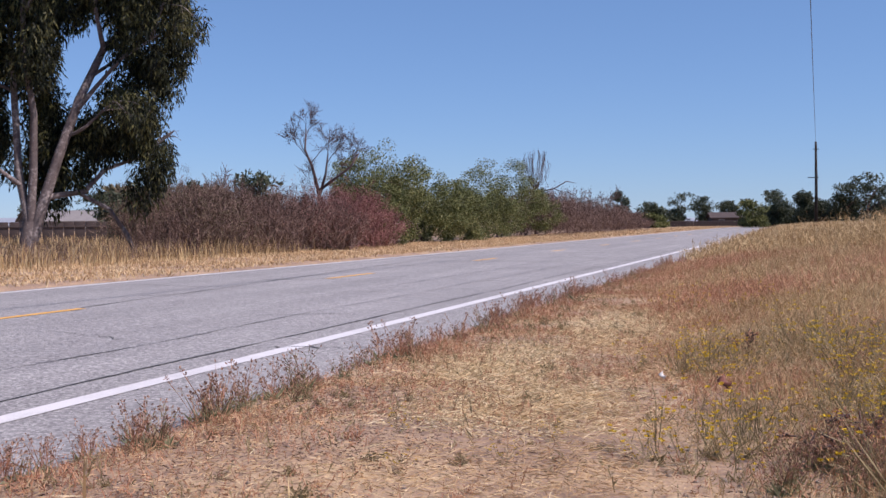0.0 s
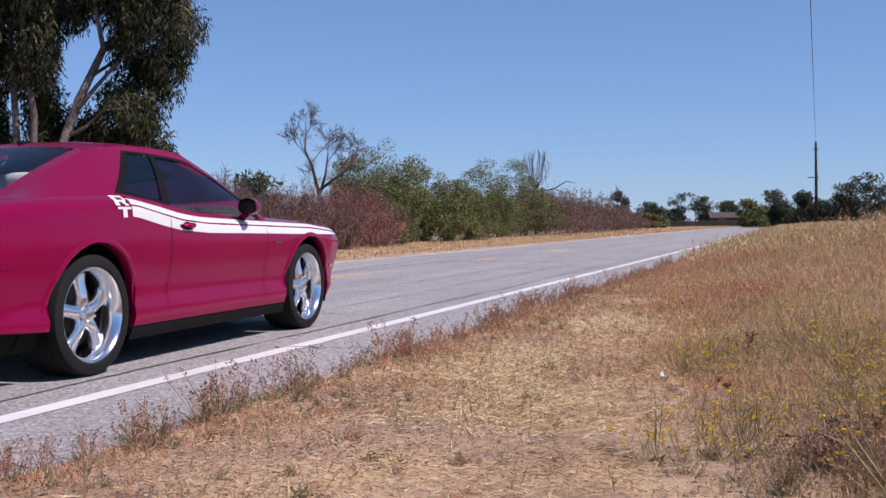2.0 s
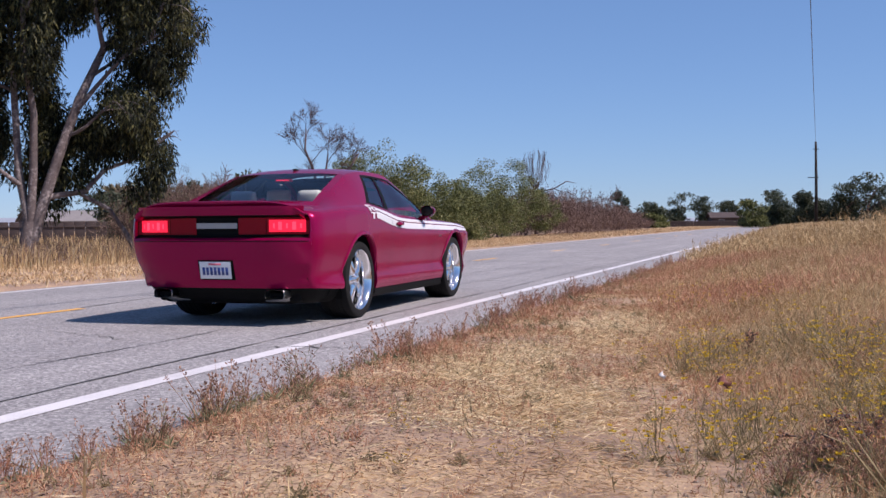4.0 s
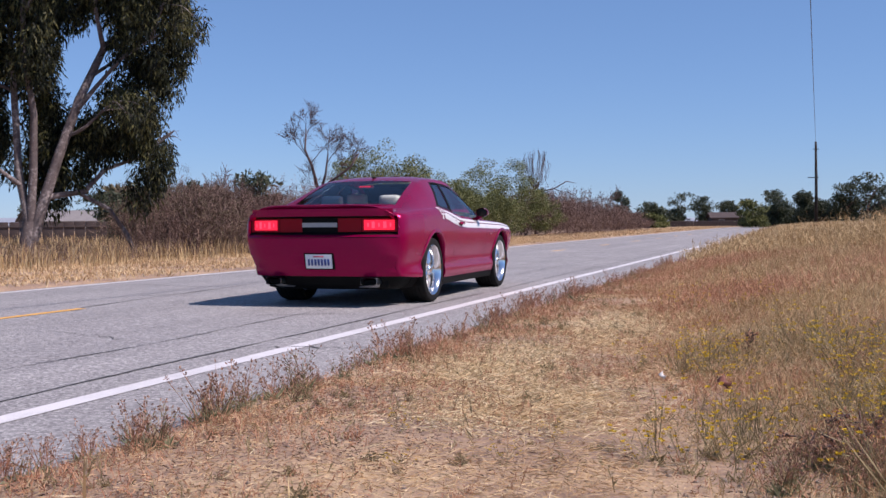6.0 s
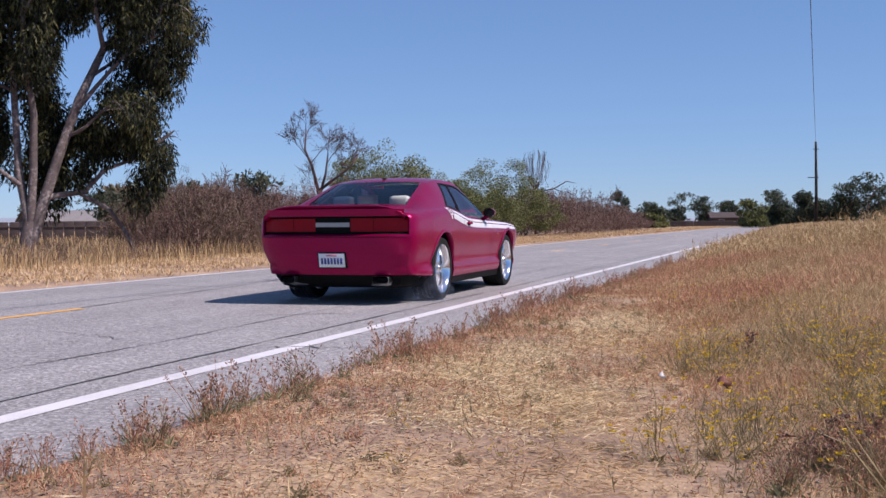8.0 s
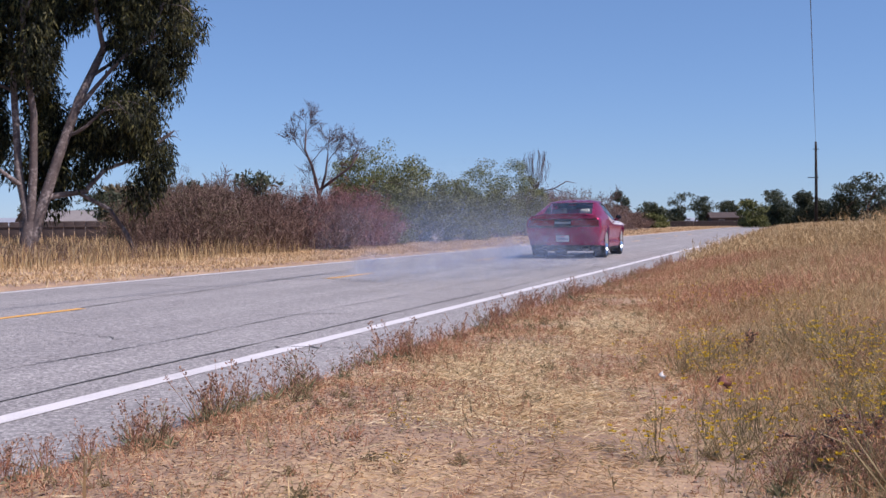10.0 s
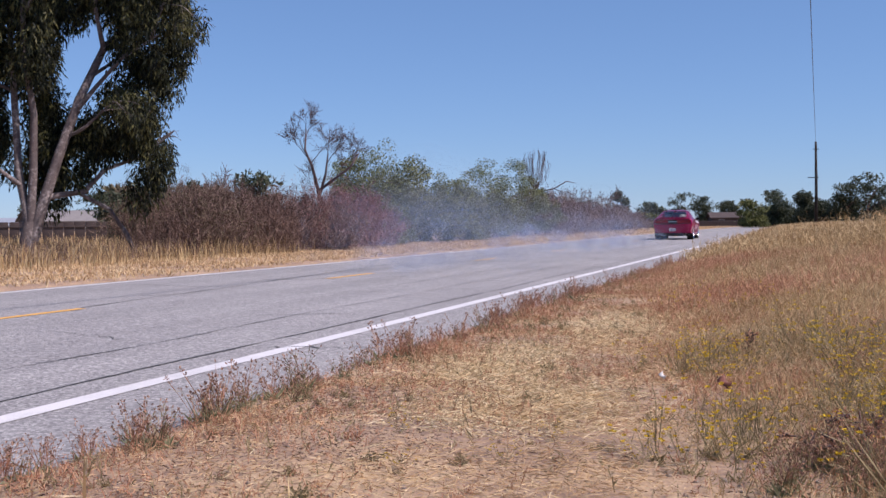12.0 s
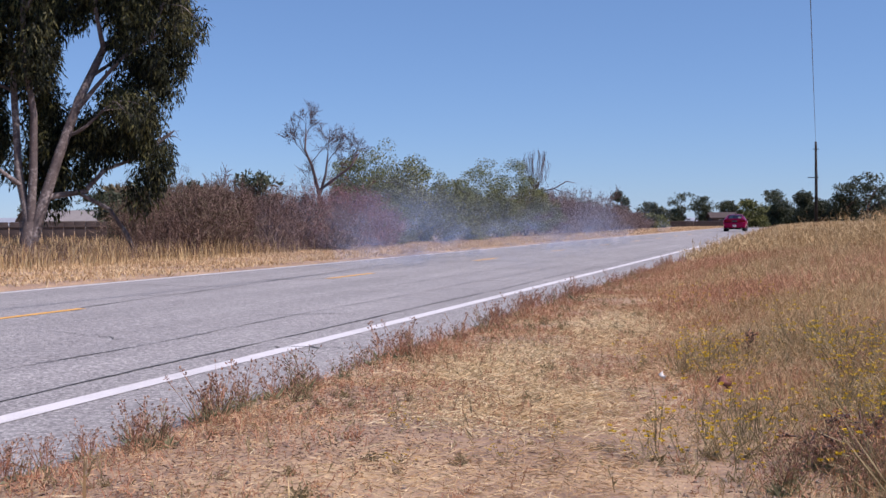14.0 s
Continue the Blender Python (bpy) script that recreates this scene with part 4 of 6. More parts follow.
def make_gum_tree():
    rng = np.random.default_rng(5)
    tree = place("gum_tree", -18.05, 21.4, "tall eucalyptus with pale peeling bark and drooping olive leaves", "tree")
    wood, tips = Shape(), []
    R = np.array([0.79, 0.61, 0])  # to the right as seen from the road
    A = np.array([-0.61, 0.79, 0])
    def at(r, z, a=0.0):
        return R * r + A * a + np.array([0, 0, z])
    stems = [
        ([at(0, 0), at(0.05, 0.5), at(0.1, 1.0)], [0.30, 0.22, 0.20]),
        ([at(0.1, 0.9), at(-0.12, 2.2, 0.1), at(-0.2, 4.0, 0.3), at(-0.3, 6.4, 0.2), at(-0.6, 9, 0.2)], [0.13, 0.11, 0.10, 0.08, 0.04]),
        ([at(0.12, 0.8), at(0.22, 2.2, -0.1), at(0.26, 3.6, -0.2), at(0.05, 5.2, -0.5), at(0.1, 8, -0.7)], [0.13, 0.12, 0.10, 0.08, 0.04]),
        ([at(0.1, 0.3), at(0.35, 1.2), at(0.8, 2.6), at(1.3, 4.0), at(1.9, 5.3, 0.2), at(2.7, 6.2, 0.3), at(3.6, 8.0, 0.2)], [0.19, 0.17, 0.15, 0.13, 0.11, 0.09, 0.04]),
        ([at(1.2, 3.7), at(1.7, 4.3, -0.3), at(2.3, 5.0, -0.5), at(3.2, 5.6, -0.7)], [0.08, 0.06, 0.05, 0.02]),
        ([at(1.9, 5.3), at(1.7, 6.3, -0.3), at(2.0, 7.8, -0.6)], [0.08, 0.06, 0.03]),
        ([at(-0.1, 1.9), at(-0.6, 2.3, -0.2), at(-0.7, 4.0, -0.3)], [0.08, 0.06, 0.03]),
        ([at(0.5, 1.6), at(1.4, 1.75, 0.4), at(1.9, 2.3, 0.3), at(2.9, 2.7, 0.2), at(3.6, 3.3, 0)], [0.10, 0.08, 0.06, 0.05, 0.02]),
        ([at(1.2, 1.75, 0.3), at(2.0, 1.3, 0.5), at(2.4, 0.7, 0.6), at(2.7, 0.05, 0.7)], [0.06, 0.07, 0.07, 0.06]),
    ]
    for pts, rad in stems:
        wood.tube(pts, [q * 0.85 for q in rad], 10)
    limbs = [(at(-0.3, 6.2, 0.2), at(-1, 0.8), 2.6), (at(-0.2, 4.2, 0.3), at(-1, 0.5), 2.2), (at(0.1, 6.0, -0.6), at(0.4, 1, -0.5), 2.4), (at(1.6, 4.6), at(1, 0.7, 0.4), 2.2), (at(2.6, 6.1, 0.3), at(0.5, 0.9, 0.3), 1.5),
             (at(3.0, 5.5, -0.7), at(0.4, 0.8, -0.3), 0.9), (at(2.9, 2.8, 0.2), at(0.6, 0.3, 0.4), 0.6), (at(3.5, 7.8, 0.2), at(0.6, 1, 0), 2.0), (at(2.0, 7.6, -0.6), at(0, 1, -0.4), 2.0), (at(0.3, 8.0, -0.7), at(0.1, 1, 0), 2.0),
             (at(-0.6, 8.8, 0.2), at(-0.3, 1, 0.2), 2.0), (at(2.3, 5.9, 0.2), at(0.8, 0.2, -0.8), 2.0), (at(-0.6, 4.0, -0.3), at(-0.8, 0.8, -0.4), 2.0), (at(0.9, 3.0), at(0.9, 0.5, 0.9), 2.0), (at(1.0, 3.1), at(0.7, 0.2, -0.5), 1.6)]
    for p, d, l in limbs:
        branch_tree(wood, p, d, l, 0.05, 2, rng, tips, 0.65, 0.10, 3, 5, 0.6)
    part("trunk", wood, PALEBARK, tree, "pale peeling trunk and limbs", edge=60)
    masses = [(0.1, 5.6, 0.0, 1.1, 1.5, 1.2), (3.1, 5.6, 0.0, 1.1, 1.6, 1.3), (2.2, 3.75, 0.2, 1.2, 0.8, 1.1), (1.1, 2.6, 0.5, 0.6, 0.7, 0.6), (3.2, 2.6, 0.0, 0.45, 0.5, 0.45), (2.7, 1.65, 0.0, 0.26, 0.6, 0.3),
              (1.8, 8.6, 0.0, 3.2, 1.9, 2.2), (0.55, 2.9, 0.9, 0.35, 0.9, 0.5), (-2.6, 5.2, 0.0, 1.6, 2.4, 1.6), (1.0, 6.7, 0.3, 1.3, 0.7, 1.2), (2.9, 4.4, 0.3, 0.75, 0.7, 0.9), (-0.2, 3.9, 0.8, 0.5, 0.8, 0.6), (1.6, 3.4, 1.0, 0.6, 0.5, 0.6), (2.6, 6.6, 0.0, 0.8, 0.7, 1.0), (2.5, 3.1, 0.3, 0.5, 0.5, 0.6), (-0.4, 6.4, 0.4, 0.9, 0.8, 0.8), (-0.7, 4.7, 0.7, 0.7, 0.9, 0.7), (0.6, 2.5, 1.0, 0.45, 0.7, 0.5), (-0.8, 3.2, 1.0, 0.5, 0.6, 0.5), (0.5, 4.3, 0.9, 0.4, 0.8, 0.5), (-0.3, 5.2, 0.9, 0.7, 1.0, 0.7), (0.75, 3.5, 0.9, 0.5, 0.8, 0.5), (0.6, 1.9, 1.0, 0.5, 0.6, 0.5), (0.6, 6.2, 0.6, 0.8, 0.8, 0.7), (1.7, 2.9, 0.6, 0.8, 0.6, 0.6), (2.3, 2.65, 0.3, 0.6, 0.5, 0.5), (1.4, 2.2, 0.7, 0.6, 0.5, 0.5), (0.3, 2.4, 1.1, 0.5, 0.6, 0.5), (3.1, 2.25, 0.0, 0.42, 0.6, 0.4), (-0.5, 2.8, 0.8, 0.6, 0.7, 0.5), (0.3, 3.4, 1.0, 0.5, 0.6, 0.5), (2.9, 3.3, 0.2, 0.5, 0.5, 0.5), (-1.4, 3.6, 0.6, 0.6, 0.8, 0.6)]
    tufts = [t for k, t in enumerate(tips) if k % 3 == 0]
    for r, z, a, rr, rz, ra in masses:
        n = int(62 * rr * rz * ra + 24 * (rr * rz + 0.3))
        q = unit(rng.normal(size=(n, 3))) * (rng.uniform(0.1, 1, (n, 1)) ** 0.45)
        for x in q:
            tufts.append(at(r + x[0] * rr, z + x[2] * rz, a + x[1] * ra))
    tufts = np.array(tufts)
    tr, tz = tufts @ R, tufts[:, 2]
    limit = np.interp(tz, [0.8, 1.3, 1.9, 2.2, 2.9, 3.2, 3.7, 4.5, 5.2, 6.3, 9.0], [2.75, 2.9, 3.15, 3.65, 3.65, 3.2, 3.35, 3.65, 3.85, 4.3, 4.4])
    gaps = (((tr - 1.25) / 0.50) ** 2 + ((tz - 4.9) / 1.15) ** 2 < 1) | (((tr - 2.9) / 0.28) ** 2 + ((tz - 4.35) / 0.35) ** 2 < 1) | (((tr + 0.3) / 0.25) ** 2 + ((tz - 4.1) / 0.5) ** 2 < 1) | (((tr - 2.2) / 0.5) ** 2 + ((tz - 2.3) / 0.35) ** 2 < 1)
    open_sky = noise2(tr, tz, 0.42, 2) + 0.5 * noise2(tufts @ A, tz, 0.5, 3) < -0.40
    airy = (tr > 0.9) & (tr < 2.5) & (tz < 2.9) & (rng.uniform(0, 1, len(tr)) < 0.2)
    tufts = tufts[(tr < limit + 0.1 + rng.normal(0, 0.16, len(tr))) & ~gaps & ~open_sky & ~airy]
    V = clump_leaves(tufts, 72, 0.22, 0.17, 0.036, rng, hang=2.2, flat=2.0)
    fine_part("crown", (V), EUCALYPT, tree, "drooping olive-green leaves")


def make_bush(name, x, y, r, h, leaf, twig, label, seed, twigs=500, leaf_n=5000, size=0.07):
    """A shrub: a fan of stems with side twigs, and many small leaves on an uneven dome."""
    rng = np.random.default_rng(seed)
    bush = place(name, x, y, label, "shrub")
    n = twigs // 2
    a = rng.uniform(0, math.tau, n)
    s = rng.uniform(0, 1, n) ** 0.5
    base = np.stack([np.cos(a) * s * r * 0.9, np.sin(a) * s * r * 0.9, np.zeros(n)], 1)
    a2, s2 = a + rng.normal(0, 0.5, n), np.clip(s + rng.normal(0, 0.28, n), 0, 1.08)
    lump = 1 + 0.12 * np.sin(3 * a2 + seed) + 0.10 * np.sin(7 * a2 + 2 * seed)
    top = h * np.sqrt(np.maximum(1 - 0.62 * s2 ** 2.6, 0.05)) * lump * rng.uniform(0.45, 1.0, n) ** 0.6
    tip = np.stack([np.cos(a2) * s2 * r, np.sin(a2) * s2 * r, top], 1)
    mid = (base + tip) / 2 + rng.normal(0, 0.12, (n, 3)) * h + [0, 0, 0.12 * h]
    D1, D2 = mid - base, tip - mid
    V = [leaves(base, D1 * 1.05, np.linalg.norm(D1, axis=1) * 1.05, np.full(n, 0.026), rng), leaves(mid, D2, np.linalg.norm(D2, axis=1), np.full(n, 0.020), rng)]
    m = n * 11
    k, f = rng.integers(0, n, m), rng.uniform(0.1, 1.0, m)
    st = np.where((f < 0.4)[:, None], base[k] + D1[k] * (f / 0.4)[:, None], mid[k] + D2[k] * ((f - 0.4) / 0.6)[:, None])
    W = unit(unit(D2[k]) * 0.6 + rng.normal(0, 0.8, (m, 3)) + [0, 0, 0.25])
    L = rng.uniform(0.12, 0.42, m) * h / 2.2
    V.append(leaves(st, W, L, np.full(m, 0.013), rng))
    k3 = rng.integers(0, m, m * 3)
    at3 = st[k3] + W[k3] * (L[k3] * rng.uniform(0.2, 1, m * 3))[:, None]
    V.append(leaves(at3, W[k3] + rng.normal(0, 0.8, (m * 3, 3)), rng.uniform(0.06, 0.2, m * 3) * h / 2.2, np.full(m * 3, 0.009), rng))
    V = np.concatenate(V)
    V[:, :, 2] = np.maximum(V[:, :, 2], 0.0)
    fine_part("stem_mass", V, twig, bush, "tangled bare stems")
    k4 = rng.integers(0, m, leaf_n)
    C = st[k4] + W[k4] * (L[k4] * rng.uniform(0.2, 1.05, leaf_n))[:, None] + rng.normal(0, 0.05, (leaf_n, 3)) * h / 2.5
    C[:, 2] = np.maximum(C[:, 2], 0.05)
    fine_part("leaf_mass", (leaves(C, rng.normal(size=(leaf_n, 3)) + [0, 0, 0.3], size * rng.uniform(0.6, 1.4, leaf_n), size * 0.55 * rng.uniform(0.6, 1.3, leaf_n), rng)), leaf, bush)
    return bush


def make_leafy_bush(x, y, r, h, seed, label, leaf, count=130, per=150, size=0.088):
    """A full shrub: stems inside, and leaf clumps on several uneven lumps."""
    rng = np.random.default_rng(seed)
    bush = place("bush", x, y, label, "shrub")
    wood, tips = Shape(), []
    for k in range(4):
        branch_tree(wood, rng.normal(0, 0.2, 3) * [1, 1, 0], rng.normal(0, 0.5, 3) + [0, 0, 1], h * 0.4, 0.05, 2, rng, tips, 0.6, 0, 3, 5, 0.7)
    part("limb_frame", wood, DEADBARK, bush)
    lumps = [(0, 0, h * 0.5, r * 0.85, h * 0.5)]
    for k in range(9):
        a, q = rng.uniform(0, math.tau), rng.uniform(0.35, 0.8)
        z = h * rng.uniform(0.15, 0.75) * (1.1 - 0.5 * q)
        s = rng.uniform(0.3, 0.5)
        lumps.append((math.cos(a) * r * q, math.sin(a) * r * q, z + h * 0.08, r * s, h * s * 0.62))
    C = []
    for cx, cy, cz, lr, lz in lumps:
        n = int(count * (0.35 if lr > r * 0.8 else 0.12))
        q = unit(rng.normal(size=(n, 3))) * rng.uniform(0.75, 1.08, (n, 1))
        C.append(q * [lr, lr, lz] + [cx, cy, cz])
    C = np.concatenate(C)
    C = C[C[:, 2] > 0.1]
    V = clump_leaves(C, per, 0.30 * h / 3, size, size * 0.5, rng, flat=0.85)
    V = V[V[:, :, 2].min(1) > 0.0]
    fine_part("crown", (V), leaf, bush, "dense small leaves in clumps")


def make_dead_tree(x, y, h, lean, seed, kids=3, label="leafless grey-brown dead tree with fine forked twigs"):
    rng = np.random.default_rng(seed)
    tree = place("dead_tree", x, y, label, "tree")
    wood, tips = Shape(), []
    branch_tree(wood, (0, 0, 0), lean, h * 0.42, h * 0.025, 4, rng, tips, 0.42, -0.03, kids, 6, 0.66, 0.012)
    part("limb_frame", wood, DEADBARK, tree, smooth=True)


make_gum_tree()
THICKET = "dense brown twiggy thicket with sparse dull leaves behind dry grass"
make_bush("bush", -18.2, 28.0, 1.9, 2.25, OLIVETWIG, BROWNTWIG, THICKET, 10, 800, 8000, 0.05)
make_bush("bush", -15.9, 24.6, 0.95, 1.15, BROWNTWIG, BROWNTWIG, THICKET, 11, 500, 3500, 0.05)
make_bush("bush", -16.0, 26.0, 1.6, 1.9, OLIVETWIG, BROWNTWIG, THICKET, 12, 900, 7000, 0.05)
make_bush("bush", -16.1, 28.6, 2.0, 2.1, BROWNTWIG, BROWNTWIG, THICKET, 13, 900, 8000, 0.05)
make_bush("bush", -15.4, 31.4, 1.9, 1.95, REDTWIG, BROWNTWIG, "dense red-brown bare twiggy bush beside the road", 14, 1000, 9000, 0.055)
make_bush("bush", -15.3, 34.4, 2.0, 2.15, REDTWIG, REDTWIG, "dense crimson twiggy bush beside the road", 15, 1100, 11000, 0.055)
make_bush("bush", -18.6, 31.0, 2.2, 2.35, OLIVETWIG, BROWNTWIG, "dense brown twiggy bush", 16, 700, 6000, 0.05)
GREENS = [(-15.9, 37.6, 1.9, 2.5, 21), (-17.0, 41.6, 2.4, 4.1, 22), (-15.9, 44.2, 2.3, 3.1, 23), (-16.2, 47.5, 2.3, 2.7, 24), (-16.0, 51.8, 2.4, 2.35, 25), (-16.3, 58.0, 2.8, 4.3, 26), (-16.4, 63.5, 2.6, 3.3, 27)]
for x, y, r, h, s in GREENS:
    make_leafy_bush(x, y, r, h, s, "full green leafy bush beside the road", GREEN)
for x, y, r, h, s in ((-16.3, 66, 2.8, 2.9, 31), (-16.5, 72, 3, 3.1, 32), (-16.5, 79, 3.2, 3.0, 33), (-16.5, 86, 3.2, 2.8, 34), (-16.5, 94, 3.2, 2.4, 35), (-17, 103, 3.2, 2.0, 36)):
    make_bush("bush", x, y, r, h, BROWNTWIG, BROWNTWIG, "brown half-bare bush beside the road", s, 500, 7000, 0.10)


def make_forked_dead_tree():
    """The tall bare tree above the red bushes."""
    rng = np.random.default_rng(44)
    tree = place("dead_tree", -17.0, 35.9, "leafless dead tree with fine reddish-brown forked twigs", "tree")
    wood, tips = Shape(), []
    R, A = np.array([0.90, 0.43, 0]), np.array([-0.43, 0.90, 0])
    at = lambda r, z, a=0.0: R * r + A * a + np.array([0, 0, z])
    stems = [([at(0.1, 0), at(0.05, 1.2), at(0, 2.1)], [0.11, 0.09, 0.08]), ([at(0, 2.0), at(-0.25, 3.0), at(-0.5, 3.6), at(-0.45, 4.4)], [0.07, 0.055, 0.04, 0.02]), ([at(0.05, 2.0), at(0.25, 2.7, 0.2), at(0.35, 3.5, 0.3)], [0.06, 0.045, 0.025]),
             ([at(0, 2.1), at(0.6, 2.55), at(1.15, 2.95, -0.2), at(1.5, 3.5, -0.2)], [0.06, 0.05, 0.04, 0.02])]
    for p, r in stems:
        wood.tube(p, r, 7)
    for p, d, l in ((at(-0.5, 3.5), at(-0.8, 1), 0.7), (at(-0.48, 3.9), at(0.3, 1, 0.3), 0.65), (at(-0.3, 3.1), at(0.5, 1, -0.3), 0.8), (at(-0.4, 3.3), at(-1, 0.9, 0.2), 0.65), (at(0.3, 3.1, 0.2), at(0.5, 1, 0), 0.75), (at(0.35, 3.4, 0.3), at(-0.2, 1, 0), 0.6),
                    (at(1.2, 3.0, -0.2), at(0.5, 1, 0.2), 0.6), (at(1.4, 3.3, -0.2), at(0.1, 1, 0), 0.5), (at(0.8, 2.7), at(0.1, 1, 0.3), 0.6), (at(0.05, 1.6), at(-1, 1, 0), 0.8), (at(-0.45, 4.2), at(0, 1, 0), 0.45)):
        branch_tree(wood, p, d, l, 0.020, 3, rng, tips, 0.55, -0.05, 5, 4, 0.70, 0.0048)
    part("limb_frame", wood, DEADBARK, tree)


def make_weeping_dead_tree(x, y, h):
    """A bare tree whose long twigs hang in an egg shape."""
    rng = np.random.default_rng(46)
    tree = place("dead_tree", x, y, "bare grey tree with long hanging twigs", "tree")
    wood = Shape()
    wood.tube([(0, 0, 0), (0.12, 0, h * 0.4), (-0.05, 0, h * 0.52)], [0.10, 0.07, 0.05], 6)
    for k in range(44):
        a, q = rng.uniform(0, math.tau), rng.uniform(0.35, 1.0)
        c, w = math.cos(a) * 1.15 * q, math.sin(a) * 1.15 * q
        j = rng.normal(0, 0.09, 5)
        z = h * (0.60 + 0.40 * math.sqrt(1 - 0.93 * q * q)) * rng.uniform(0.95, 1.02)
        wood.tube([(-0.05, 0, h * 0.5), (c * 0.55 + j[0], w * 0.55, h * 0.62), (c * 0.9 + j[1], w * 0.9, z - h * 0.09), (c * 0.95 + j[2], w * 0.95, z), (c * 1.08 + j[3], w * 1.05, z - h * 0.08), (c * 1.05 + j[4], w, z - h * rng.uniform(0.10, 0.28))], [0.016, 0.012, 0.010, 0.009, 0.008, 0.006], 4)
    wood.tube([(0.1, 0, h * 0.48), (1.2, 0.3, h * 0.52), (2.0, 0.5, h * 0.60), (2.6, 0.6, h * 0.58)], [0.05, 0.04, 0.03, 0.015], 5)
    wood.tube([(1.2, 0.3, h * 0.52), (1.8, 0.3, h * 0.48), (2.3, 0.3, h * 0.50)], [0.03, 0.02, 0.01], 4)
    part("limb_frame", wood, DEADBARK, tree)


make_forked_dead_tree()
make_weeping_dead_tree(-16.8, 68.5, 5.9)
make_dead_tree(-17.5, 95.0, 4.4, (0.1, 0.0, 1), 48)
make_dead_tree(-22.0, 36.0, 3.2, (0.1, 0.0, 1), 49)


def make_far_tree(x, y, h, w, seed, leaf=None, label="dark green far tree with an uneven crown", size=0.24):
    """A tree far off: trunk, limbs and a crown of lumps that reaches low."""
    rng = np.random.default_rng(seed)
    tree = place("tree", x, y, label, "tree")
    wood, tips = Shape(), []
    branch_tree(wood, (0, 0, 0), (0.05, 0, 1), h * 0.35, h * 0.03, 2, rng, tips, 0.5, -0.02, 3, 6, 0.8)
    part("trunk", wood, DEADBARK, tree)
    C = []
    for k in range(18):
        z = h * (rng.uniform(0.05, 0.3) if k < 7 else rng.uniform(0.2, 0.86))
        q = (w / 2) * rng.uniform(0, 0.75) * math.sin(min(max(z / h, 0.25), 1.0) * math.pi * 0.8) ** 0.5
        a = rng.uniform(0, math.tau)
        s = rng.uniform(0.10, 0.30)
        n = 24
        C.append(unit(rng.normal(size=(n, 3))) * rng.uniform(0.5, 1.05, (n, 1)) * [w * 1.25 * s, w * s, h * s * 0.55] + [math.cos(a) * q, math.sin(a) * q, z])
    V = clump_leaves(np.concatenate(C), 13, 0.36, size * 1.4, size * 0.6, rng, flat=0.9)
    V = V[V[:, :, 2].max(1) < h * 1.02]
    fine_part("crown", (V), leaf or DARKLEAF, tree)


for x, y, h, w, s in ((-33.4, 61.5, 4.7, 3.4, 51), (-36.0, 59.0, 4.2, 3.4, 52), (-42.5, 60.0, 3.9, 4.4, 82), (-39.6, 61.0, 3.6, 4.2, 83), (-37.5, 62.0, 3.4, 4.0, 84), (-33, 48, 2.9, 4.0, 64), (-30, 46, 2.7, 3.0, 65), (-24.0, 148, 5.3, 2.0, 53), (-20, 149, 3.7, 4.0, 54), (-22.0, 200, 6.2, 5.4, 55), (-17.6, 200, 6.0, 5.0, 56), (-13.4, 202, 4.8, 3.2, 57), (-3.6, 155, 5.3, 5.2, 59),
                     (-0.1, 152, 5.1, 3.0, 60), (2.2, 152, 3.6, 3.2, 66), (4.6, 150, 5.6, 4.6, 61), (8.0, 150, 6.9, 6.2, 62), (12.5, 150, 6.6, 6.5, 63), (16.5, 152, 6.0, 6.0, 67)):
    make_far_tree(x, y, h, w, s)
for x, y, h, w, s in ((-107.0, 143.0, 7.0, 11.0, 91), (-99.0, 147.0, 6.6, 10.0, 92), (-113.5, 138.0, 5.6, 8.0, 93), (-44.0, 62.0, 3.7, 4.6, 94)):
    make_far_tree(x, y, h, w, s, OLIVETWIG if s == 94 else DARKLEAF, "olive-green far tree behind the fence", 0.34)
make_far_tree(-6.8, 148, 4.2, 4.6, 58, GREEN, "olive-green far tree with an uneven crown")
for k, (x, y, h) in enumerate(((-4.5, 157, 3.2), (-1.2, 158, 3.0), (1.2, 157, 3.4), (3.2, 158, 3.0), (6.2, 156, 3.4), (10.3, 157, 3.6))):
    make_far_tree(x, y, h, 4.6, 80 + k, DARKLEAF, "low dark green far bush behind the field")
for k, x in enumerate((-27.5, -23.5, -25, -21.2, -19.0)):
    make_far_tree(x, 140 + k, 2.1 if x < 0 else 2.6, 4.5, 70 + k, BROWNTWIG if k % 2 else GREEN, "low uneven far shrub beside the road", 0.25)


# ---- grass ----
def scatter(n, x0, x1, y0, y1, keep, rng):
    x, y = rng.uniform(x0, x1, n), rng.uniform(y0, y1, n)
    k = keep(x, y) > rng.uniform(0, 1, n)
    x, y = x[k], y[k]
    return np.stack([x, y, ground_z(x, y) - 0.01], 1)


def grass(name, B, h, lean, w, mat, label, rng):
    n = len(B)
    V = blades(B, h * rng.uniform(0.5, 1.25, n), lean * rng.uniform(0.3, 1.6, n), w * rng.uniform(0.7, 1.4, n), rng)
    tagged(part(name, quads(name, V), mat), label, "grass", kind="stuff")


def fan(y):
    """Right limit of what is needed at a distance."""
    return 0.085 * y + 0.6


def field_edge(y):
    """Where the trampled path gives way to the standing weeds."""
    return np.interp(y, [2, 4, 5.2, 7.4, 10, 13, 18], [-0.30, -0.58, -0.76, -1.12, -1.6, -2.15, -2.5])


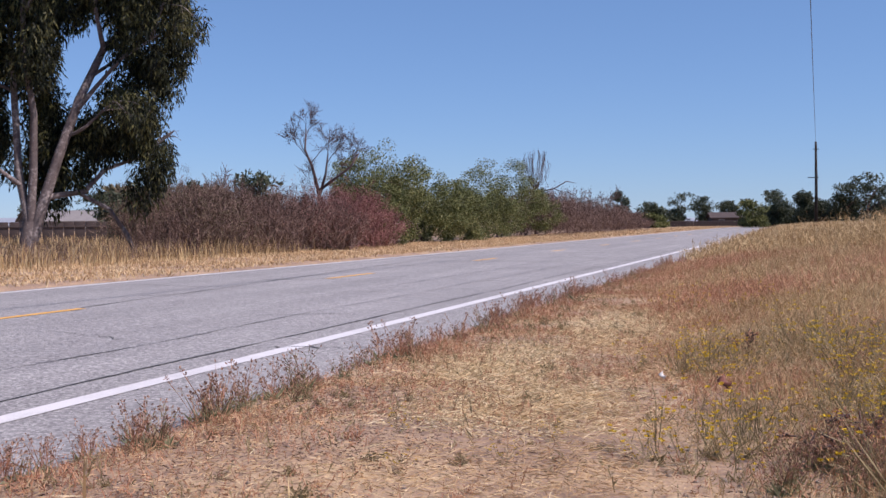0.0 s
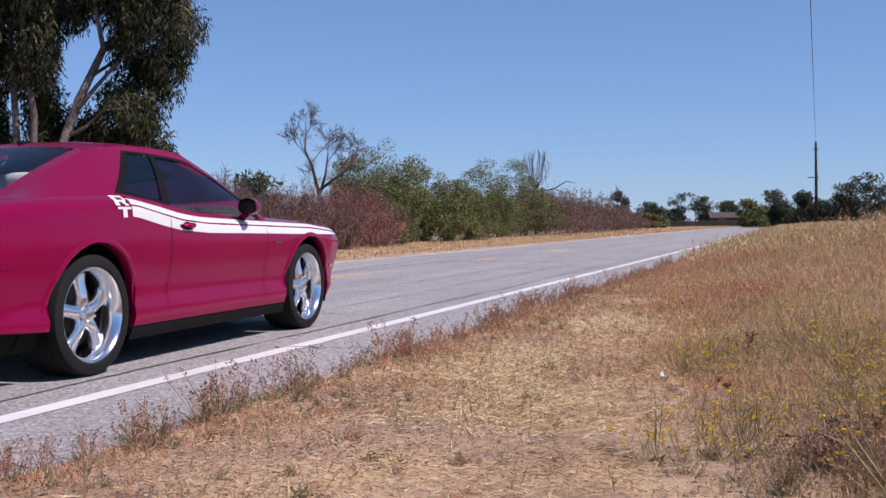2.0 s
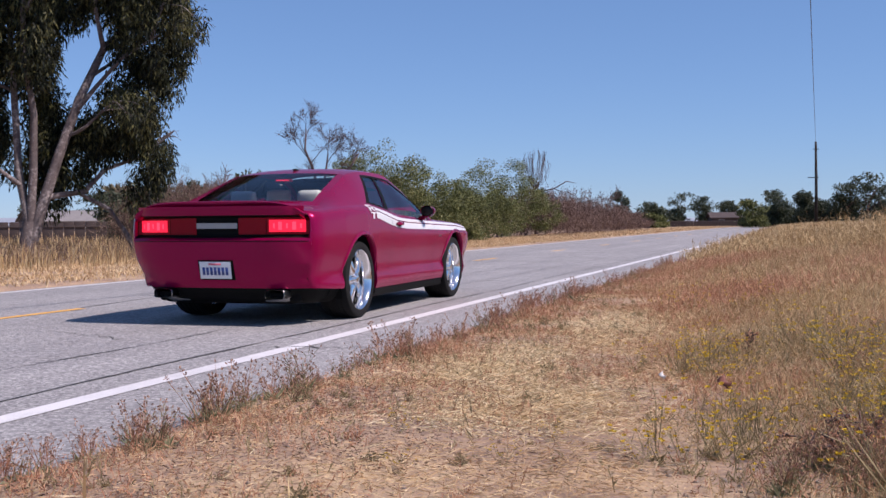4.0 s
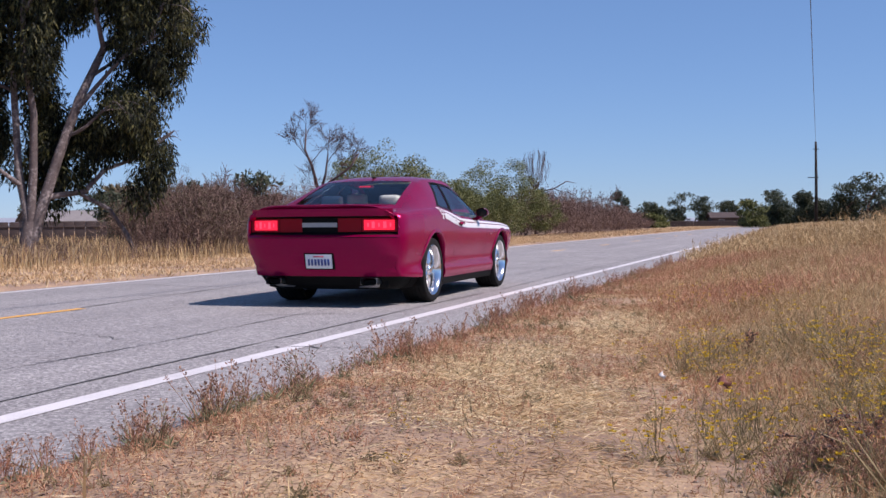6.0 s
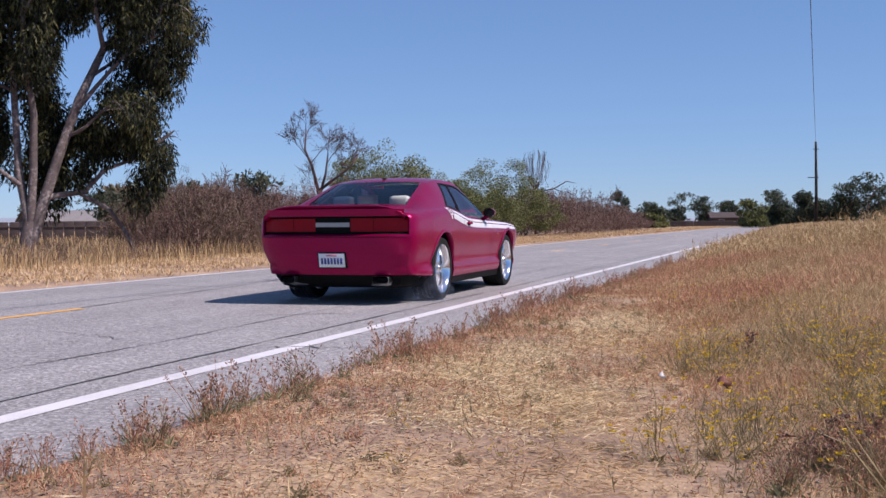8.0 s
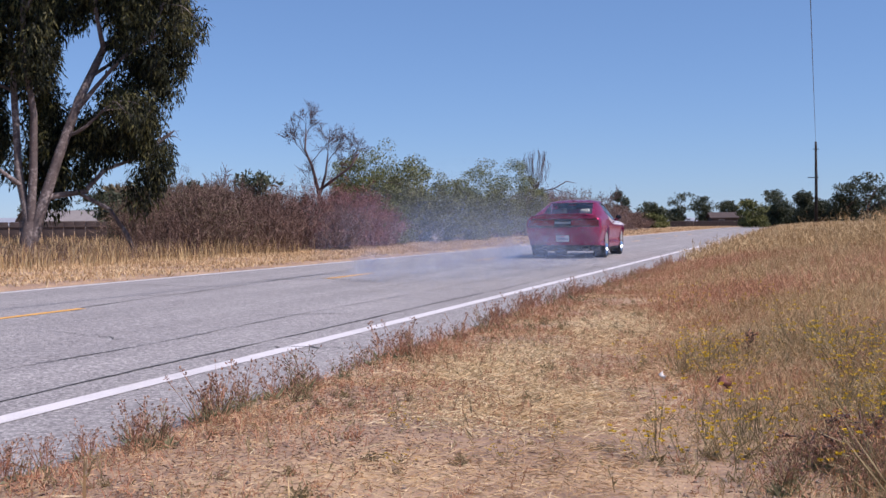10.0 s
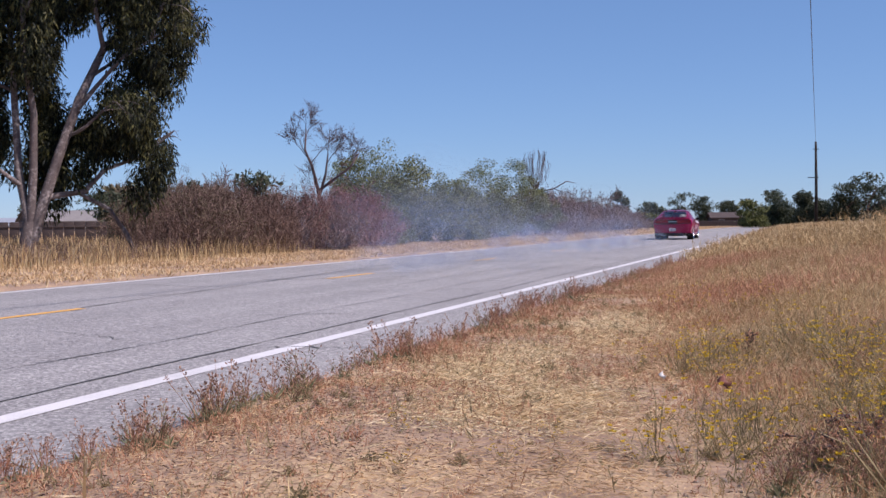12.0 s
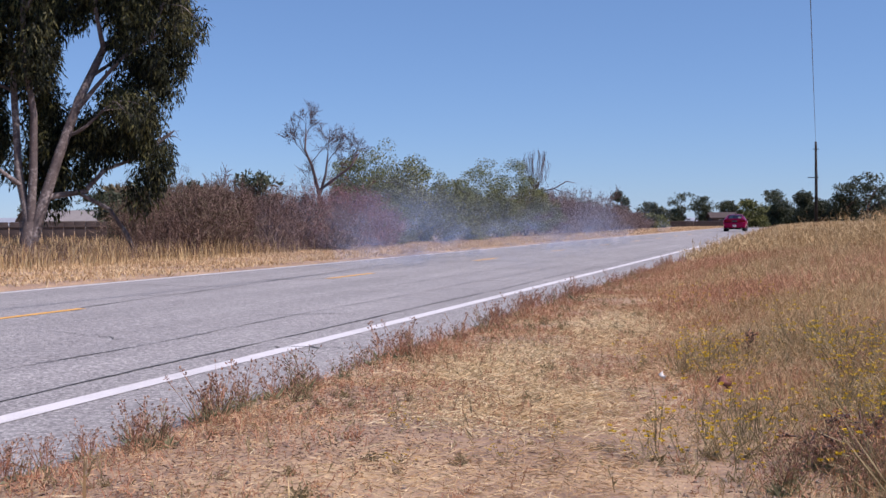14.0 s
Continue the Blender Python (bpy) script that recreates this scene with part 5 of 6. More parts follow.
def litter(n, x0, x1, y0, y1, keep, rng, length, width):
    """Straw that lies flat."""
    B = scatter(n, x0, x1, y0, y1, keep, rng)
    n = len(B)
    a = rng.uniform(0, math.tau, n)
    D = np.stack([np.cos(a), np.sin(a), rng.uniform(-0.05, 0.35, n)], 1)
    B[:, 2] += rng.uniform(0.008, 0.03, n)
    return leaves(B, D, length * rng.uniform(0.4, 1.6, n), width * rng.uniform(0.6, 1.4, n), rng)


def brush(B, h, rng, kids=4, w=0.0035):
    """Stiff branching stems: a main stem with several side twigs."""
    n = len(B)
    D = unit(rng.normal(0, 0.5, (n, 3)) * [1, 1, 0] + [0, 0, 1])
    H = h * rng.uniform(0.5, 1.2, n)
    V = [leaves(B, D, H, np.full(n, w), rng)]
    k = np.repeat(np.arange(n), kids)
    f = rng.uniform(0.3, 0.95, len(k))
    V.append(leaves(B[k] + D[k] * (H[k] * f)[:, None], D[k] + rng.normal(0, 1.0, (len(k), 3)), H[k] * rng.uniform(0.15, 0.45, len(k)), np.full(len(k), w * 0.9), rng))
    return np.concatenate(V)


def stuff(name, V, mat, label, category="grass"):
    tagged(part(name, quads(name, V), mat), label, category, kind="stuff")


def make_grass():
    rng = np.random.default_rng(77)
    edge = lambda x, y: np.clip((x - ROAD_RIGHT - 0.02) * 3 + 0.5 * noise2(x, y, 0.35, 3), 0, 1)
    bare = lambda x, y: np.clip(np.exp(-((x + 1.62) / 0.36) ** 2 - ((y - 3.55) / 0.55) ** 2) + 0.8 * np.exp(-((x + 2.0) / 0.35) ** 2 - ((y - 4.5) / 0.6) ** 2) + 0.5 * noise2(x, y, 0.35, 41) - 0.1, 0, 1)
    path = lambda x, y: edge(x, y) * (1 - 0.75 * bare(x, y)) * np.clip(0.5 + 0.8 * noise2(x, y, 0.45, 2) + 0.25 * noise2(x, y, 0.15, 5), 0.05, 1)
    V = litter(150000, -2.75, 1.3, 2.0, 9, path, rng, 0.045, 0.0030)
    pale = lambda x, y: np.maximum(np.exp(-((x + 1.75) / 0.30) ** 2 - ((y - 6.2) / 0.75) ** 2), np.maximum(np.exp(-((x + 1.35) / 0.35) ** 2 - ((y - 8.6) / 0.9) ** 2), 0.75 * np.exp(-((x + 1.25) / 0.4) ** 2 - ((y - 4.9) / 0.6) ** 2)))
    stuff("pale_straw", litter(320000, -2.6, -0.5, 4, 11, pale, rng, 0.05, 0.0035), PALESTRAW, "pale golden flattened straw patch on the path")
    stuff("long_straw", litter(3600, -2.5, 0.4, 2.2, 10, lambda x, y: path(x, y) * 0.9 + 0.1, rng, 0.085, 0.0028), PALESTRAW, "long pale fallen straws scattered on the path")
    mulch = lambda x, y: edge(x, y) * np.clip(0.9 - 0.13 * (y - 2) + 0.5 * noise2(x, y, 0.4, 31), 0, 1) * np.clip((-0.9 - x) * 1.3, 0.12, 1)
    stuff("dark_litter", np.concatenate([litter(52000, -2.7, 0.9, 2.0, 9, mulch, rng, 0.024, 0.0032), litter(34000, -2.7, 0.2, 2.0, 6.5, lambda x, y: edge(x, y) * bare(x, y), rng, 0.028, 0.0032)]), MULCH, "dark reddish-brown plant litter on the soil")
    V2 = litter(50000, -2.75, 1.5, 9, 18, path, rng, 0.10, 0.006)
    stuff("straw_litter", np.concatenate([V, V2]), STRAW, "flattened dry straw on bare soil")
    B = scatter(40000, -2.7, 1.3, 2.0, 16, lambda x, y: path(x, y) * 0.8, rng)
    grass("short_straw", B, 0.05 + 0.02 * noise2(B[:, 0], B[:, 1], 0.6, 1), 1.2, 0.0035, STRAW, "short dry standing straw", rng)
    # russet weeds between the asphalt and the path, and in patches
    rus = lambda x, y: np.clip((x - ROAD_RIGHT + 0.02) * 6, 0, 1) * (np.exp(-np.clip(x + 2.35, 0, 9) * 2.0) + 0.45 * np.clip(noise2(x, y, 0.7, 7) - 0.05, 0, 1)) * (0.6 + 0.4 * noise2(x, y, 0.3, 8))
    B = scatter(120000, -2.68, 0.6, 2.2, 22, rus, rng)
    stuff("russet_weeds", brush(B, 0.070 + 0.04 * noise2(B[:, 0], B[:, 1], 0.5, 9), rng, 3, 0.0036), RUSSET, "low reddish-brown dry weeds beside the asphalt")
    B = scatter(15000, -2.68, 0.6, 2.2, 22, lambda x, y: rus(x, y) * 0.9, rng)
    stuff("grey_green_weeds", brush(B, 0.09 + 0 * B[:, 0], rng, 5, 0.005), OLIVE, "low grey-green weeds among dry stems")
    # the field
    inside = lambda x, y: np.clip((x - field_edge(y) + 0.10 - 0.22 * noise2(x, y, 0.8, 4)) * 2.6, 0, 1) * (x < fan(y) + 0.4)
    tall = lambda B: np.clip((B[:, 0] - field_edge(B[:, 1])) * 0.15 + 0.045, 0.045, 0.23) + 0.03 * noise2(B[:, 0], B[:, 1], 0.7, 5)
    B = scatter(24000, -2.4, 2.4, 2.6, 9, lambda x, y: inside(x, y) * np.clip(0.35 + (y - 3) * 0.16 + 0.4 * noise2(x, y, 0.5, 21), 0.1, 1), rng)
    stuff("field_weeds", brush(B, tall(B), rng, 5, 0.0027), FIELD, "dense dry tan field weeds")
    B = scatter(46000, -2.4, 2.4, 2.4, 9, lambda x, y: inside(x, y) * np.clip(0.45 + 0.8 * noise2(x, y, 0.7, 12), 0.05, 1), rng)
    stuff("russet_weeds", brush(B, tall(B) * 0.85, rng, 5, 0.0027), RUSSET, "reddish-brown dry weeds in the field")
    B = scatter(8000, -1.0, 2.4, 2.6, 8, lambda x, y: inside(x, y) * np.clip(0.55 + 0.7 * noise2(x, y, 0.8, 13), 0, 1) * np.clip((x - field_edge(y)) * 2, 0, 1), rng)
    stuff("olive_weeds", brush(B, tall(B), rng, 6, 0.004), OLIVE, "grey-green flowering weeds in the field")
    B = scatter(8000, -2.4, 2.6, 2.8, 9, inside, rng)
    grass("field_grass", B, tall(B) * 0.75, 0.8, 0.0035, FIELD, "dry tan field grass", rng)
    B = scatter(52000, -2.7, 4.0, 9, 22, lambda x, y: inside(x, y) * np.clip(0.62 - 0.8 * noise2(x, y, 1.4, 12), 0.12, 1), rng)
    hh = np.clip((B[:, 0] - field_edge(B[:, 1])) * 0.13 + 0.06, 0.06, 0.29) + 0.05 * noise2(B[:, 0], B[:, 1], 1.2, 5)
    stuff("field_weeds", brush(B, hh, rng, 4, 0.0045), FIELD, "dense dry tan field weeds")
    B = scatter(52000, -2.7, 4.0, 9, 22, lambda x, y: inside(x, y) * np.clip(0.5 + noise2(x, y, 1.4, 12), 0, 1), rng)
    stuff("russet_weeds", brush(B, np.clip((B[:, 0] - field_edge(B[:, 1])) * 0.15 + 0.07, 0.07, 0.29), rng, 3, 0.005), RUSSET, "reddish-brown dry weeds in the field")
    B = scatter(30000, -2.7, 7.0, 22, 55, lambda x, y: inside(x, y), rng)
    hh = 0.40 + 0.10 * noise2(B[:, 0], B[:, 1], 2.0, 5)
    stuff("field_weeds", brush(B, hh, rng, 2, 0.017), FIELD, "dense dry tan field weeds")
    B = scatter(5200, 0.0, 4.5, 19, 30, lambda x, y: (x < fan(y) + 0.8) * np.clip(0.35 + 0.35 * (x - 0.035 * y) + 0.7 * noise2(x, y, 1.1, 14), 0, 1), rng)
    stuff("tall_grass", brush(B, 0.74 + 0.10 * noise2(B[:, 0], B[:, 1], 0.8, 15), rng, 5, 0.010), FIELD, "tall pale dry grass standing above the field")
    B = scatter(24000, -2.7, 18, 55, 160, lambda x, y: (x < fan(y) + 2) * (x > ROAD_RIGHT + bend(y)) * 1.0, rng)
    grass("field_grass", B, 0.5 + 0 * B[:, 0], 0.4, 0.06, FIELD, "tall dry tan field grass", rng)
    # round and behind the place from which it is seen
    around = lambda x, y: np.where((y > 2.6) & (x < fan(y) + 0.4), 0.0, 1.0) * np.clip((x - field_edge(np.maximum(y, 2.0)) + 0.1) * 2, 0.12, 1)
    B = scatter(24000, -2.6, 9.0, -9, 24, around, rng)
    stuff("field_weeds", brush(B, 0.20 + 0.05 * noise2(B[:, 0], B[:, 1], 0.9, 5), rng, 2, 0.011), FIELD, "dense dry tan field weeds")
    V = litter(25000, -2.7, 2.5, -9, 2.2, path, rng, 0.06, 0.005)
    stuff("straw_litter", V, STRAW, "flattened dry straw on bare soil")
    B = scatter(11000, -22, -10.3, -12, 12, lambda x, y: np.clip((ROAD_LEFT - 0.05 - x) * 3, 0, 1), rng)
    grass("verge_grass", B, 0.13 + 0 * B[:, 0], 0.8, 0.02, STRAW, "short dry straw-coloured verge grass", rng)
    B = scatter(9000, 6, 45, 5, 110, lambda x, y: (x > fan(y) + 0.5) * 1.0, rng)
    grass("field_grass", B, 0.45 + 0 * B[:, 0], 0.4, 0.05, FIELD, "tall dry tan field grass", rng)
    # across the road
    verge = lambda x, y: np.clip((ROAD_LEFT - 0.05 - x + 0.1 * noise2(x, y, 0.6, 2)) * 3, 0, 1)
    B = scatter(46000, -16, -10.3, 11, 60, verge, rng)
    grass("verge_grass", B, 0.10 + 0.05 * noise2(B[:, 0], B[:, 1], 1.5, 6), 0.9, 0.017, STRAW, "short dry straw-coloured verge grass", rng)
    B = scatter(15000, -17, -10.3, 60, 200, lambda x, y: verge(x - bend(y), y), rng)
    grass("verge_grass", B, 0.14 + 0 * B[:, 0], 0.9, 0.055, STRAW, "short dry straw-coloured verge grass", rng)
    B = scatter(15000, -24, -13.4, 15, 29, lambda x, y: (0.6 + 0.5 * noise2(x, y, 0.9, 8)) * np.clip((-13.5 - x) * 0.9, 0, 1), rng)
    grass("reeds", B, 0.46 + 0.16 * noise2(B[:, 0], B[:, 1], 1.1, 9), 0.30, 0.014, FIELD, "tall dry reeds behind the verge", rng)
    B = scatter(9000, -21, -13.6, 17, 29, lambda x, y: np.clip(0.35 + 0.9 * noise2(x, y, 0.8, 18), 0, 1) * np.clip((-13.7 - x) * 0.7, 0, 1), rng)
    stuff("brown_weeds", brush(B, 0.50 + 0.2 * noise2(B[:, 0], B[:, 1], 0.9, 19), rng, 5, 0.009), BROWNTWIG, "brown dry twiggy weeds among the reeds")
    B = scatter(9000, -60, -22, 22, 90, lambda x, y: 1.0 + 0 * x, rng)
    grass("reeds", B, 0.45 + 0 * B[:, 0], 0.30, 0.05, FIELD, "tall dry grass field behind the trees", rng)
    # pebbles
    sh = Shape()
    ico = [(1, 0, 0), (-1, 0, 0), (0, 1, 0), (0, -1, 0), (0, 0, 1), (0, 0, -1)]
    tri = [(0, 2, 4), (2, 1, 4), (1, 3, 4), (3, 0, 4), (2, 0, 5), (1, 2, 5), (3, 1, 5), (0, 3, 5)]
    P = scatter(4000, -2.9, 1.0, 2.0, 9, lambda x, y: np.clip(0.35 - 0.8 * noise2(x, y, 0.45, 2), 0.04, 1), rng)
    for p in P:
        s = 0.003 + 0.009 * rng.uniform() ** 3
        sh.add([tuple(p + np.array(q) * s * rng.uniform(0.7, 1.3, 3) + [0, 0, 0.012]) for q in ico], tri)
    tagged(part("pebbles", sh, PEBBLE), "small grey pebbles scattered on the soil", "gravel", kind="stuff")


make_grass()


# ---- pole, wire, buildings ----
def make_pole():
    pole = place("utility_pole", 1.3, 132, "dark wooden utility pole with short crossarms", "utility pole")
    part("post", Shape().tube([(0, 0, 0), (0, 0, 5), (-0.05, 0, 9.8)], [0.20, 0.17, 0.13], 12), POLEWOOD, pole)
    for z, l in ((5.6, 0.9), (3.2, 0.55), (8.9, 0.35)):
        part("crossarm", Shape().box(-l, 0.3, -0.2, -0.12, z, z + 0.10, 0.01), POLEWOOD, pole)
    wire = Shape()
    pts = []
    for k in range(41):
        y = 132 - k * 7.5
        u = k / 40
        pts.append((1.25 - 1.03 * min((132 - y) / 88, 3), y, 9.62 - 0.8 * math.sin(math.pi * min(u * 1.9, 1)) * 0.4))
    wire.tube(pts, [0.016] * 41, 6)
    tagged(part("overhead_wire", wire, WIREMAT), "black overhead cable running from the pole", "cable")


make_pole()


# ---- weeds that stand out ----
GREENWEED = foliage("weed_leaf", [(0.2, (0.12, 0.15, 0.075)), (0.5, (0.22, 0.24, 0.13)), (0.8, (0.36, 0.35, 0.21))], 0.6, 0.3)
def weed(name, label, stems, h, leaf, head, seed, head_size=0.012, spread=0.45, base_leaves=30, twigs=3, flower=False):
    rng = np.random.default_rng(seed)
    ob = tagged(new(name), label, "weed")
    B = rng.normal(0, 0.02, (stems, 3)) * [1, 1, 0]
    D = unit(rng.normal(0, spread, (stems, 3)) * [1, 1, 0] + [0, 0, 1])
    H = h * rng.uniform(0.45, 1.1, stems)
    k = np.repeat(np.arange(stems), twigs)
    f = rng.uniform(0.4, 0.95, len(k))
    TB = B[k] + D[k] * (H[k] * f)[:, None]
    TD = unit(D[k] + rng.normal(0, 0.5, (len(k), 3)))
    TL = H[k] * rng.uniform(0.15, 0.35, len(k))
    fine_part("stem_tuft", (np.concatenate([leaves(B, D, H, np.full(stems, 0.004), rng), leaves(TB, TD, TL, np.full(len(k), 0.003), rng)])), leaf, ob)
    tips = np.concatenate([B + D * H[:, None], TB + TD * TL[:, None]])
    tip_way = np.concatenate([D, TD])
    n = len(tips)
    if flower:
        pick = rng.uniform(0, 1, n) < 0.26
        C = np.repeat(tips[pick], 9, 0)
        a = rng.uniform(0, math.tau, len(C))
        V = leaves(C, np.stack([np.cos(a), np.sin(a), rng.uniform(0.1, 0.9, len(C))], 1), np.full(len(C), head_size), np.full(len(C), head_size * 0.7), rng)
        fine_part("flower_head_mass", (V), PETAL, ob, "small yellow flower heads")
    else:
        C = np.repeat(tips, 5, 0)
        V = leaves(C - np.repeat(tip_way, 5, 0) * head_size, np.repeat(tip_way, 5, 0) + rng.normal(0, 0.35, (len(C), 3)), np.full(len(C), head_size * 2.2), np.full(len(C), head_size * 0.6), rng)
        fine_part("seed_head_mass", (V), head, ob, "dry reddish seed heads")
    m = base_leaves
    a = rng.uniform(0, math.tau, m)
    fine_part("leaf_rosette", (leaves(rng.normal(0, 0.02, (m, 3)) * [1, 1, 0], np.stack([np.cos(a), np.sin(a), rng.uniform(0.2, 1.6, m)], 1), h * rng.uniform(0.2, 0.5, m) * (0.5 if flower else 1.0), np.full(m, 0.006 if flower else 0.010), rng)), GREENWEED if not flower else OLIVE, ob, "grey-green leaves at the base")
    return ob


def spread_weeds():
    rng = np.random.default_rng(9)
    road = [weed("roadside_weed", "dry roadside weed with reddish seed heads at the asphalt edge", 20, 0.17, RUSSET, SEED, 1, 0.006, 0.4, 16, 4), weed("roadside_weed", "grey-green roadside weed with brown seed heads", 24, 0.16, OLIVE, SEED, 2, 0.006, 0.4, 50, 4), weed("roadside_weed", "thin dry roadside weed with dark seed heads", 12, 0.22, RUSSET, SEED, 3, 0.007, 0.3, 24, 3)]
    gold = [weed("yellow_weed", "flowering weed with small yellow heads in dry grass", 16, 0.31, OLIVE, PETAL, 4, 0.011, 0.5, 30, 4, True), weed("yellow_weed", "low flowering weed with small yellow heads", 14, 0.24, OLIVE, PETAL, 5, 0.011, 0.65, 40, 4, True)]
    tuft = [weed("dry_tuft", "small dark dry tuft on trampled straw", 18, 0.055, RUSSET, RUSSET, 6, 0.004, 0.9, 8, 2), weed("dry_tuft", "small olive tuft on trampled straw", 24, 0.06, OLIVE, OLIVE, 7, 0.005, 0.8, 30, 2)]

    def put(kinds, x, y, s=1.0):
        src = kinds[rng.integers(0, len(kinds))]
        ob = src if not src.get("placed") else copy_thing(src, Matrix())
        src["placed"] = 1
        ob.matrix_basis = pose(x, y, float(ground_z(x, y)) - 0.005, 0, 0, rng.uniform(0, 360)) @ Matrix.Scale(s * rng.uniform(0.8, 1.2), 4)

    # the clumps that stand out, by their places
    for x, y, s in ((-2.63, 3.75, 1.0), (-2.50, 4.05, 1.0), (-2.45, 4.1, 1.1), (-2.55, 4.55, 1.1), (-2.45, 4.62, 1.2), (-2.40, 4.8, 1.1), (-2.62, 6.1, 1.0), (-2.60, 6.4, 1.1), (-2.55, 6.7, 1.0), (-2.62, 9.2, 1.2), (-2.60, 9.8, 1.1), (-2.7, 11.2, 1.4), (-2.65, 11.6, 1.3), (-2.6, 12.2, 1.3)):
        put(road, x, y, s)
    for k in range(105):
        y = 2.6 + 20 * rng.uniform() ** (1.5 if k < 65 else 0.8)
        put(road, -2.60 + abs(rng.normal(0, 0.20)), y, rng.uniform(0.6, 1.1))
    for x, y, n, sx, sy in ((-0.60, 6.2, 11, 0.14, 0.30), (0.34, 5.6, 18, 0.17, 0.5), (0.20, 6.9, 14, 0.22, 0.5), (-0.2, 3.75, 8, 0.22, 0.25), (0.28, 4.5, 9, 0.12, 0.3)):
        for k in range(n):
            put(gold, x + float(rng.normal(0, sx)), y + float(rng.normal(0, sy)), rng.uniform(0.7, 1.1))
    for k in range(34):
        y = 3.6 + 8.0 * rng.uniform() ** 0.8
        x = field_edge(y) + 0.15 + rng.uniform(0, 1.0) ** 0.8 * (fan(y) - field_edge(y) + 0.2)
        put(gold, float(x), y, rng.uniform(0.6, 1.0))
    for k in range(20):
        put(road[1:2], 0.20 + float(rng.normal(0, 0.13)), 3.65 + float(rng.normal(0, 0.22)), rng.uniform(0.6, 1.0))
    for x, y in ((-1.55, 4.0), (-0.95, 4.1), (-1.0, 3.6), (-0.55, 3.75), (-1.3, 3.35)):
        put(gold[1:], x, y, 0.45)
    for k in range(200):
        y = rng.uniform(2.4, 11)
        put(tuft, float(rng.uniform(-2.4, field_edge(y) + 0.3)), y, rng.uniform(0.35, 1.0))


spread_weeds()


def make_dead_weed(x, y, h, seed, label):
    rng = np.random.default_rng(seed)
    ob = place("dead_weed", x, y, label, "weed")
    wood, tips = Shape(), []
    for k in range(5):
        branch_tree(wood, (0, 0, 0), rng.normal(0, 0.55, 3) * [1, 1, 0] + [0, 0, 1], h * 0.45, 0.004, 2, rng, tips, 0.6, 0, 3, 4, 0.65)
    part("twig_frame", wood, DEADBARK, ob)
    V = clump_leaves(np.array(tips), 3, 0.02, 0.016, 0.006, rng)
    fine_part("dry_leaf_mass", (V), RUSSET, ob)


make_dead_weed(0.05, 4.15, 0.22, 3, "dark dead branching weed casting shade")
make_dead_weed(0.24, 4.3, 0.20, 4, "dark dead branching weed casting shade")
make_dead_weed(0.14, 3.95, 0.20, 6, "dark dead branching weed casting shade")
make_dead_weed(-0.36, 7.0, 0.22, 5, "dark red-brown dead dock stalk")


def make_curled_leaf(x, y, s, mat, label):
    rows = []
    for u in np.linspace(-1, 1, 9):
        w = (1 - u * u) ** 0.5 * 0.6 + 0.02
        rows.append([(q * w * s, u * s, s * (0.9 + 0.5 * u * u - 0.5 * abs(q) ** 2 + 0.12 * math.sin(5 * u + 4 * q))) for q in np.linspace(-1, 1, 7)])
    ob = part("fallen_leaf", Shape().grid(rows), mat)
    ob.modifiers.new("thick", "SOLIDIFY").thickness = 0.0015
    ob.matrix_basis = pose(x, y, float(ground_z(x, y)) + 0.10, 25, 30, 40)
    tagged(ob, label, "leaf")


make_curled_leaf(-0.36, 4.95, 0.045, surface("rust_leaf", [(0.3, (0.10, 0.032, 0.02)), (0.7, (0.19, 0.07, 0.042))], 20, 90, 0.7), "curled rust-red dead leaf caught in dry weeds")
make_curled_leaf(-0.66, 5.2, 0.025, PLASTER, "crumpled pale paper scrap in dry weeds")


# ---- fences and buildings far off ----
def make_fence(x0, y0, x1, y1, h, label, mat):
    fence = tagged(new("fence"), label, "fence")
    n = max(int(math.hypot(x1 - x0, y1 - y0) / 0.5), 2)
    turn = math.degrees(math.atan2(y1 - y0, x1 - x0))
    board = Shape().box(0.01, 0.49, -0.015, 0.015, 0.0, h, 0.008).mesh("board")
    board.materials.append(mat)
    for k in range(n):
        ob = new("board", board)
        ob.parent = fence
        ob.matrix_basis = pose(x0 + (x1 - x0) * k / n, y0 + (y1 - y0) * k / n, 0, 0, 0, turn)
    L = math.hypot(x1 - x0, y1 - y0)
    part("rail", Shape().box(0, L, -0.05, -0.018, h * 0.75, h * 0.75 + 0.08, 0.01, pose(x0, y0, 0, 0, 0, turn)), mat, fence)


